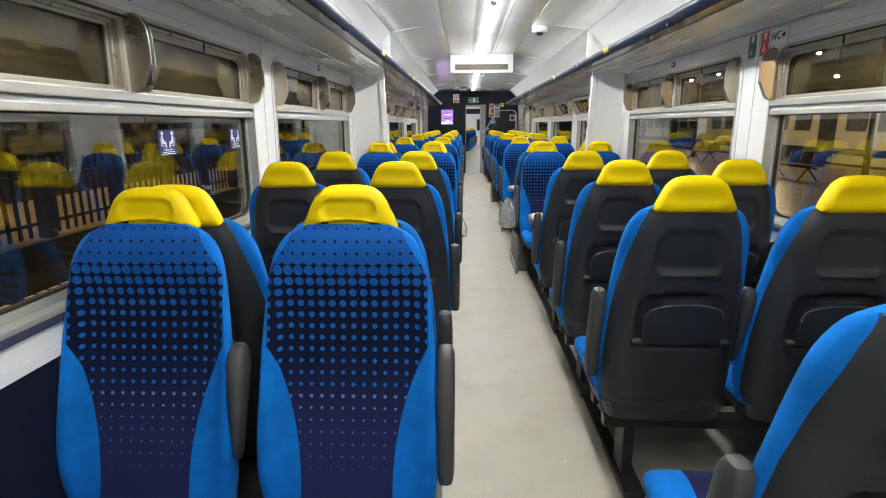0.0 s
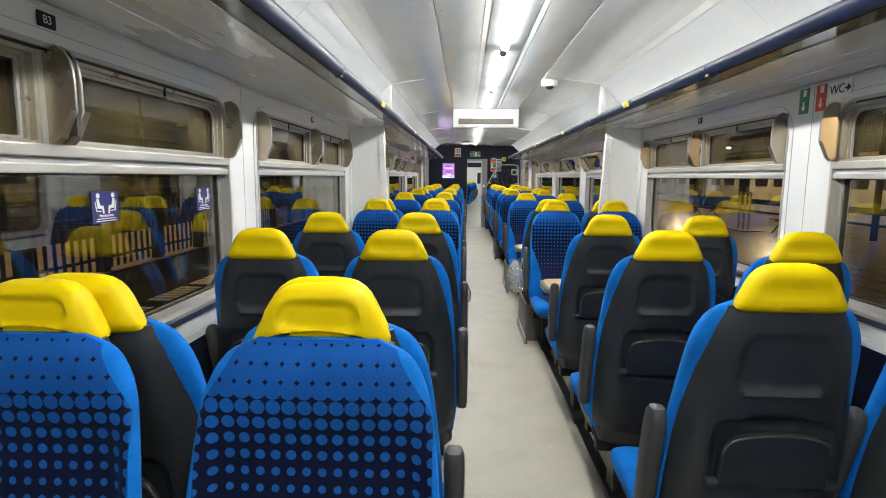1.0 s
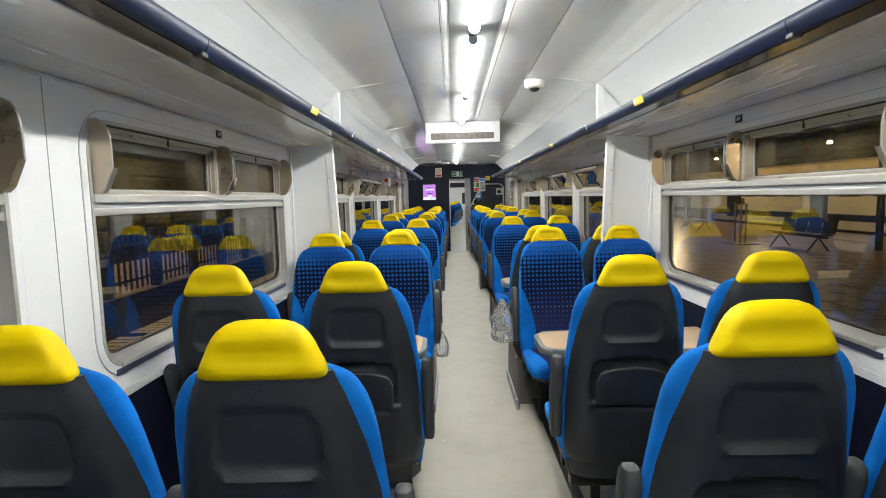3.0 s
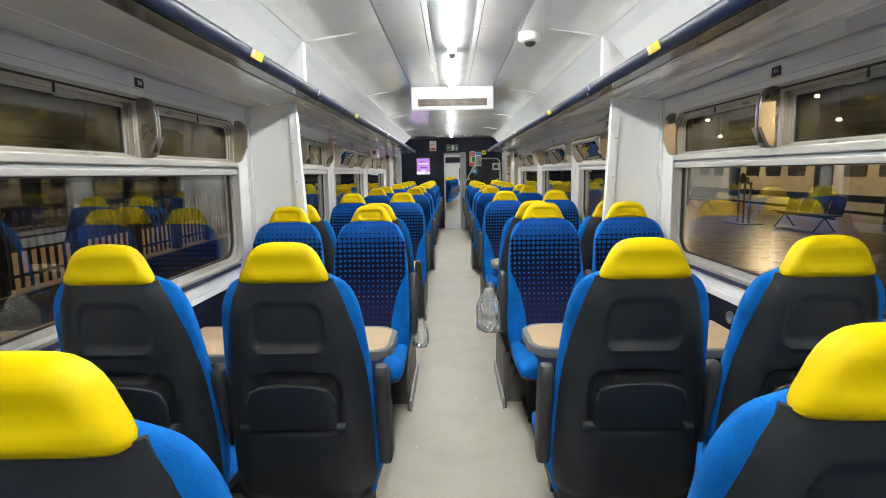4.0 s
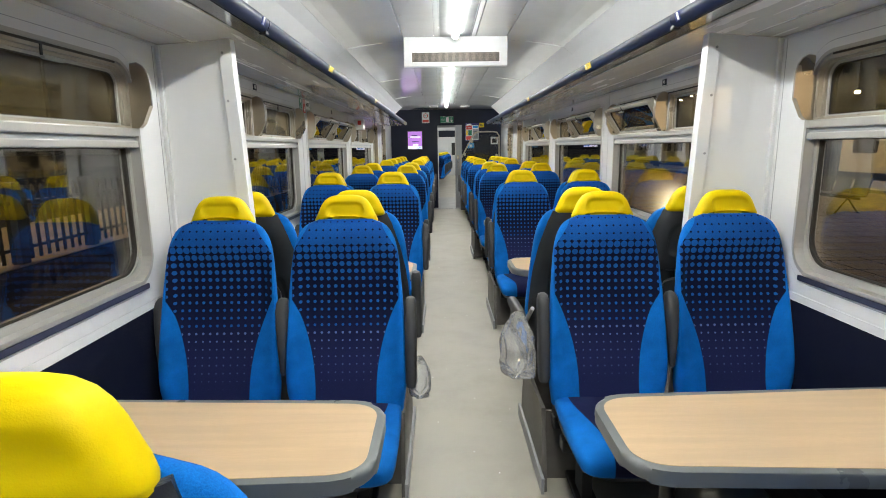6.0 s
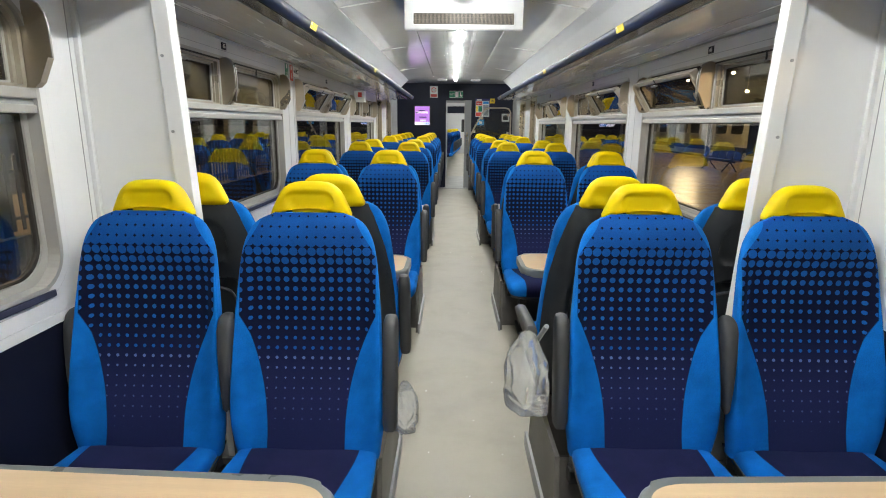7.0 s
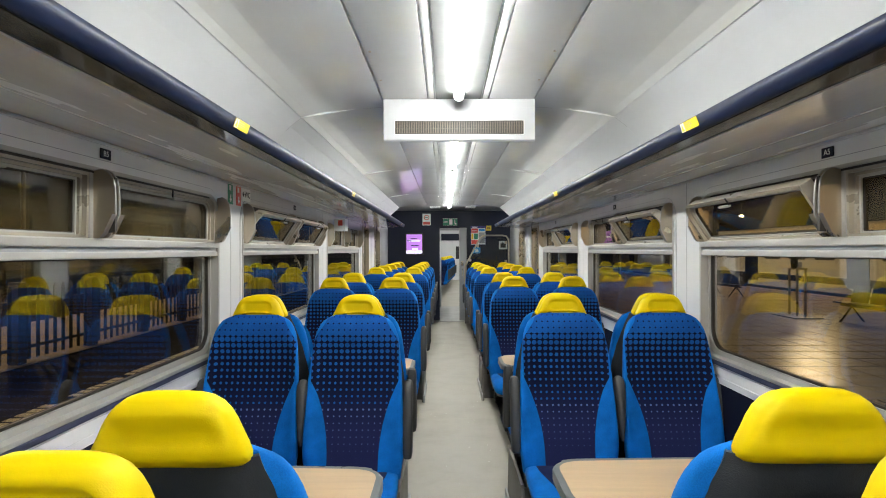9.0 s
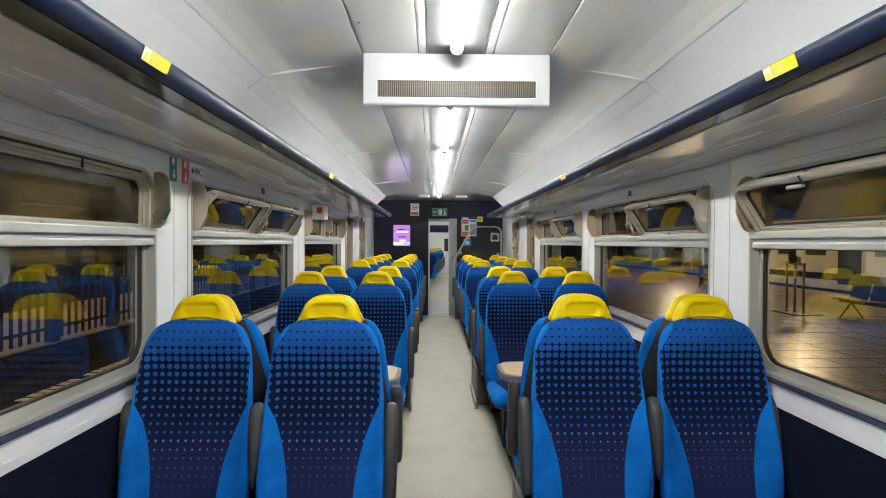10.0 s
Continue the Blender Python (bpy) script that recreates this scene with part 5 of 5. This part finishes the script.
for i in range(15):
    for j in range(20):
        x, y = 4.0 + i * 0.6, 11.0 + j * 0.6
        if slab is None:
            slab = part("paving_slab", box(0.016, 0.592, 0.016, 0.592, -0.02, 0.004, 0.003, seg=1), PAVE, plat)
            slab.location = (x, y, -0.2)
        else:
            o = slab.copy()
            scene.collection.objects.link(o)
            o.location = (x, y, -0.2 + rng.uniform(-0.001, 0.001))
pw = tagged(part("platform_west", box(-40, -4.25, -60, 140, -1.2, -0.20), TARMAC), "dark tarmac platform beyond the next track", "platform", kind="structure")
part("coping", box(-4.60, -4.23, -60, 140, -0.22, -0.196, 0.006), TARMAC, pw, "dark platform edge")
# light falling through the pickets onto the edge, put in as pale blocks
DASH_LIGHT = surface("edge_light_dash", (0.90, 0.76, 0.50), 0.7, var=0.2, scale=5)
edge = None
for i in range(170):
    y = 2.0 + i * 0.162
    if i % 23 in (9, 10, 17):
        continue
    if edge is None:
        edge = part("light_dash", box(-0.16, 0.16, -0.056, 0.056, -0.03, 0.010, 0.004, seg=1), DASH_LIGHT, pw, "pale block for a dash of light through the fence")
        edge.location = (-4.42, y, -0.2)
    else:
        o = edge.copy()
        scene.collection.objects.link(o)
        o.location = (-4.42, y, -0.2 + rng.uniform(-0.003, 0.003))
# the pool of lamplight behind the fence is put into this ground's colour
part("lit_yard", box(-10.2, -6.42, -60, 140, -0.2, -0.19), LIT_GROUND, pw, "sandy strip along the fence and yard coloured bright as if lamp-lit")


def fence(x, y0, y1):
    f = thing("palisade_fence", "dark picket fence along the far platform edge", "fence", "", (x, 0, -0.2))
    part("rail", box(-0.02, 0.02, y0, y1, 0.22, 0.27), FENCE, f)
    part("rail", box(-0.02, 0.02, y0, y1, 0.92, 0.97), FENCE, f)
    proto = None
    y = y0
    n = 0
    while y < y1:
        if n % 9 == 0:
            part("post", box(-0.08, 0.08, y - 0.085, y + 0.085, 0.0, 1.26, 0.006), FENCE, f)
        if proto is None:
            proto = part("picket", prism([(-0.034, 0.06), (0.034, 0.06), (0.034, 1.16), (0.0, 1.22), (-0.034, 1.16)], "x", 0.02, 0.035), FENCE, f)
            proto.location = (0, y, 0)
        else:
            p = proto.copy()
            scene.collection.objects.link(p)
            p.location = (0, y, 0)
        y += 0.19
        n += 1


fence(-6.6, 1.0, 32.0)


def bench(x, y):
    b = thing("platform_bench", "dark metal platform bench with splayed feet", "bench", "platform benches", (x, y, -0.2))
    for i in range(4):
        yy = -0.9 + i * 0.6
        part("seat", prism([(-0.24, 0.44), (0.22, 0.42), (0.22, 0.45), (-0.24, 0.47)], "y", yy - 0.26, yy + 0.26), FENCE, b)
        part("back", prism([(0.20, 0.46), (0.30, 0.86), (0.32, 0.86), (0.23, 0.46)], "y", yy - 0.26, yy + 0.26), FENCE, b)
    part("beam", box(-0.03, 0.03, -1.2, 1.2, 0.36, 0.42), FENCE, b)
    for yy in (-0.85, 0.85):
        for d in (-0.27, 0.27):
            part("leg", pipe([(0, yy, 0.38), (d, yy, 0.02), (d * 1.1, yy, 0.0)], 0.022, 8), FENCE, b)


bench(9.7, 17.0)
bench(10.6, 25.6)
bench(8.2, 8.0)

st = thing("platform_stand", "upright platform post stand with a round top sign", "stand", "", (9.0, 18.8, -0.2))
part("base", box(-0.35, 0.35, -0.5, 0.5, 0.0, 0.03, 0.01), FENCE, st)
for yy in (-0.32, 0.0, 0.32):
    part("post", pipe([(0, yy, 0.0), (0, yy, 1.25)], 0.030, 12), M["steel"], st)
part("top_rail", pipe([(0, -0.36, 1.25), (0, 0.36, 1.25)], 0.032, 12), M["steel"], st)
part("box", box(-0.06, 0.06, -0.12, 0.12, 1.27, 1.44, 0.02), M["grey"], st)
part("round_sign", disc(-0.064, 0.0, 1.40, 0.15, -0.02, "x"), M["black"], st)


def far_train(x, y0, cars):
    for c in range(cars):
        t = thing("parked_train_carriage", "cream parked train carriage with dark windows and blue doors", "train", "parked train", (x, y0 + c * 20.4, -0.2))
        prof = [(0.0, -0.25), (-0.02, 0.2), (0.0, 1.4), (0.10, 2.4), (0.35, 2.85), (1.0, 3.0), (2.6, 2.9), (2.6, -0.25)]
        part("body", prism(prof, "y", 0.0, 20.0), CREAM, t)
        part("skirt", box(0.1, 2.4, 0.5, 19.5, -0.9, -0.25), M["black"], t)
        for i in range(9):
            yy = 1.2 + i * 2.05
            if i in (2, 6):
                part("door", box(-0.035, 0.0, yy, yy + 1.3, 0.0, 2.35, 0.01), M["rail"], t, "blue door")
            else:
                part("window_pane", prism(rounded(yy, yy + 1.35, 1.25, 2.05, 0.1, 4), "x", -0.03, 0.02), M["black"], t, "dark window")
        part("stripe", box(-0.03, 0.0, 0.0, 20.0, 0.15, 0.45), M["rail"], t, "dark lower stripe")


far_train(17.8, 2.0, 3)


def lamp(x, y, z, watts, name="platform_lamp"):
    l = thing(name, "warm platform lamp on a slim post", "street lamp", "platform lamps", (x, y, -0.2))
    part("post", pipe([(0, 0, 0), (0, 0, z + 0.05)], 0.05, 10), FENCE, l)
    part("arm", pipe([(0, 0, z + 0.05), (-0.25, 0, z + 0.18), (-0.5, 0, z + 0.2)], 0.03, 8), FENCE, l)
    part("head", box(-0.75, -0.35, -0.12, 0.12, z + 0.19, z + 0.27, 0.02), FENCE, l)
    part("bulb", box(-0.70, -0.40, -0.09, 0.09, z + 0.165, z + 0.189, 0.005), WARM, l, "glowing bulb")
    d = bpy.data.lights.new("lamp_light", "POINT")
    d.energy, d.color, d.shadow_soft_size = watts, (1.0, 0.74, 0.42), 0.06
    o = new("lamp_light", d)
    o.location = (x - 0.55, y, z - 0.10)


# the second, unseen at y -8, is added to warm the partitions
for x, y, z, w in ((11.8, 7.0, 4.3, 60), (8.6, -8.0, 2.9, 330), (-12.0, 7.0, 6.3, 1300), (-12.0, 20.0, 6.3, 1300)):
    lamp(x, y, z, w)

for x, y, z in ((13.0, 21.9, 3.95), (13.0, 23.9, 3.93), (13.0, 30.2, 3.90), (13.0, 32.4, 3.98), (13.0, 33.7, 3.86), (13.0, 35.2, 3.94), (12.6, 14.5, 3.92), (13.2, 16.4, 3.90), (13.0, 20.7, 3.02), (13.0, 28.8, 3.0), (9.5, 27.0, 4.3), (10.5, 31.0, 4.3), (7.5, 36.0, 4.4)):
    pl = thing("pendant_lamp", "warm glowing flattened globe lamp hung from the canopy", "lamp", "canopy lamps", (x, y, z))
    part("rod", pipe([(0, 0, 0.10), (0, 0, 5.3 - z)], 0.015, 6), FENCE, pl)
    rings = [[(math.cos(2 * math.pi * k / 14) * math.sin(a) * 0.085, math.sin(2 * math.pi * k / 14) * math.sin(a) * 0.085, 0.04 - math.cos(a) * 0.05) for k in range(14)] for a in (0.15, 0.6, 1.1, 1.57, 2.1, 2.6, 3.0)]
    part("globe", loft(rings), GLOBE, pl, "glowing globe", True)
    part("cap", disc(0, 0, 0.09, 0.07, 0.03, "z", 12), FENCE, pl)
for y, w in ((13.5, 130), (24.3, 690), (34.2, 1060)):
    d = bpy.data.lights.new("canopy_light", "POINT")
    d.energy, d.color, d.shadow_soft_size = w, (1.0, 0.76, 0.42), 0.25
    new("canopy_light", d).location = (13.0, y, 3.95)

can = thing("platform_canopy", "dark platform canopy with steel trusses", "canopy", "", (9.0, 20.0, 4.7))
part("roof", box(-5.5, 6.5, -25, 40, 0.55, 0.65), CANOPY, can, "cream boarded canopy soffit")
for i in range(11):
    y = -22 + i * 6
    part("truss", pipe([(-5.4, y, 0.45), (6.4, y, 0.45)], 0.06, 8), FENCE, can)
    part("brace", pipe([(-2.0, y, 0.0), (-4.4, y, 0.45)], 0.04, 8), FENCE, can)
for y in (-4.0, 8.0, 20.0):
    part("column", pipe([(2.2, y, -4.9), (2.2, y, 0.55)], 0.09, 12), FENCE, can)
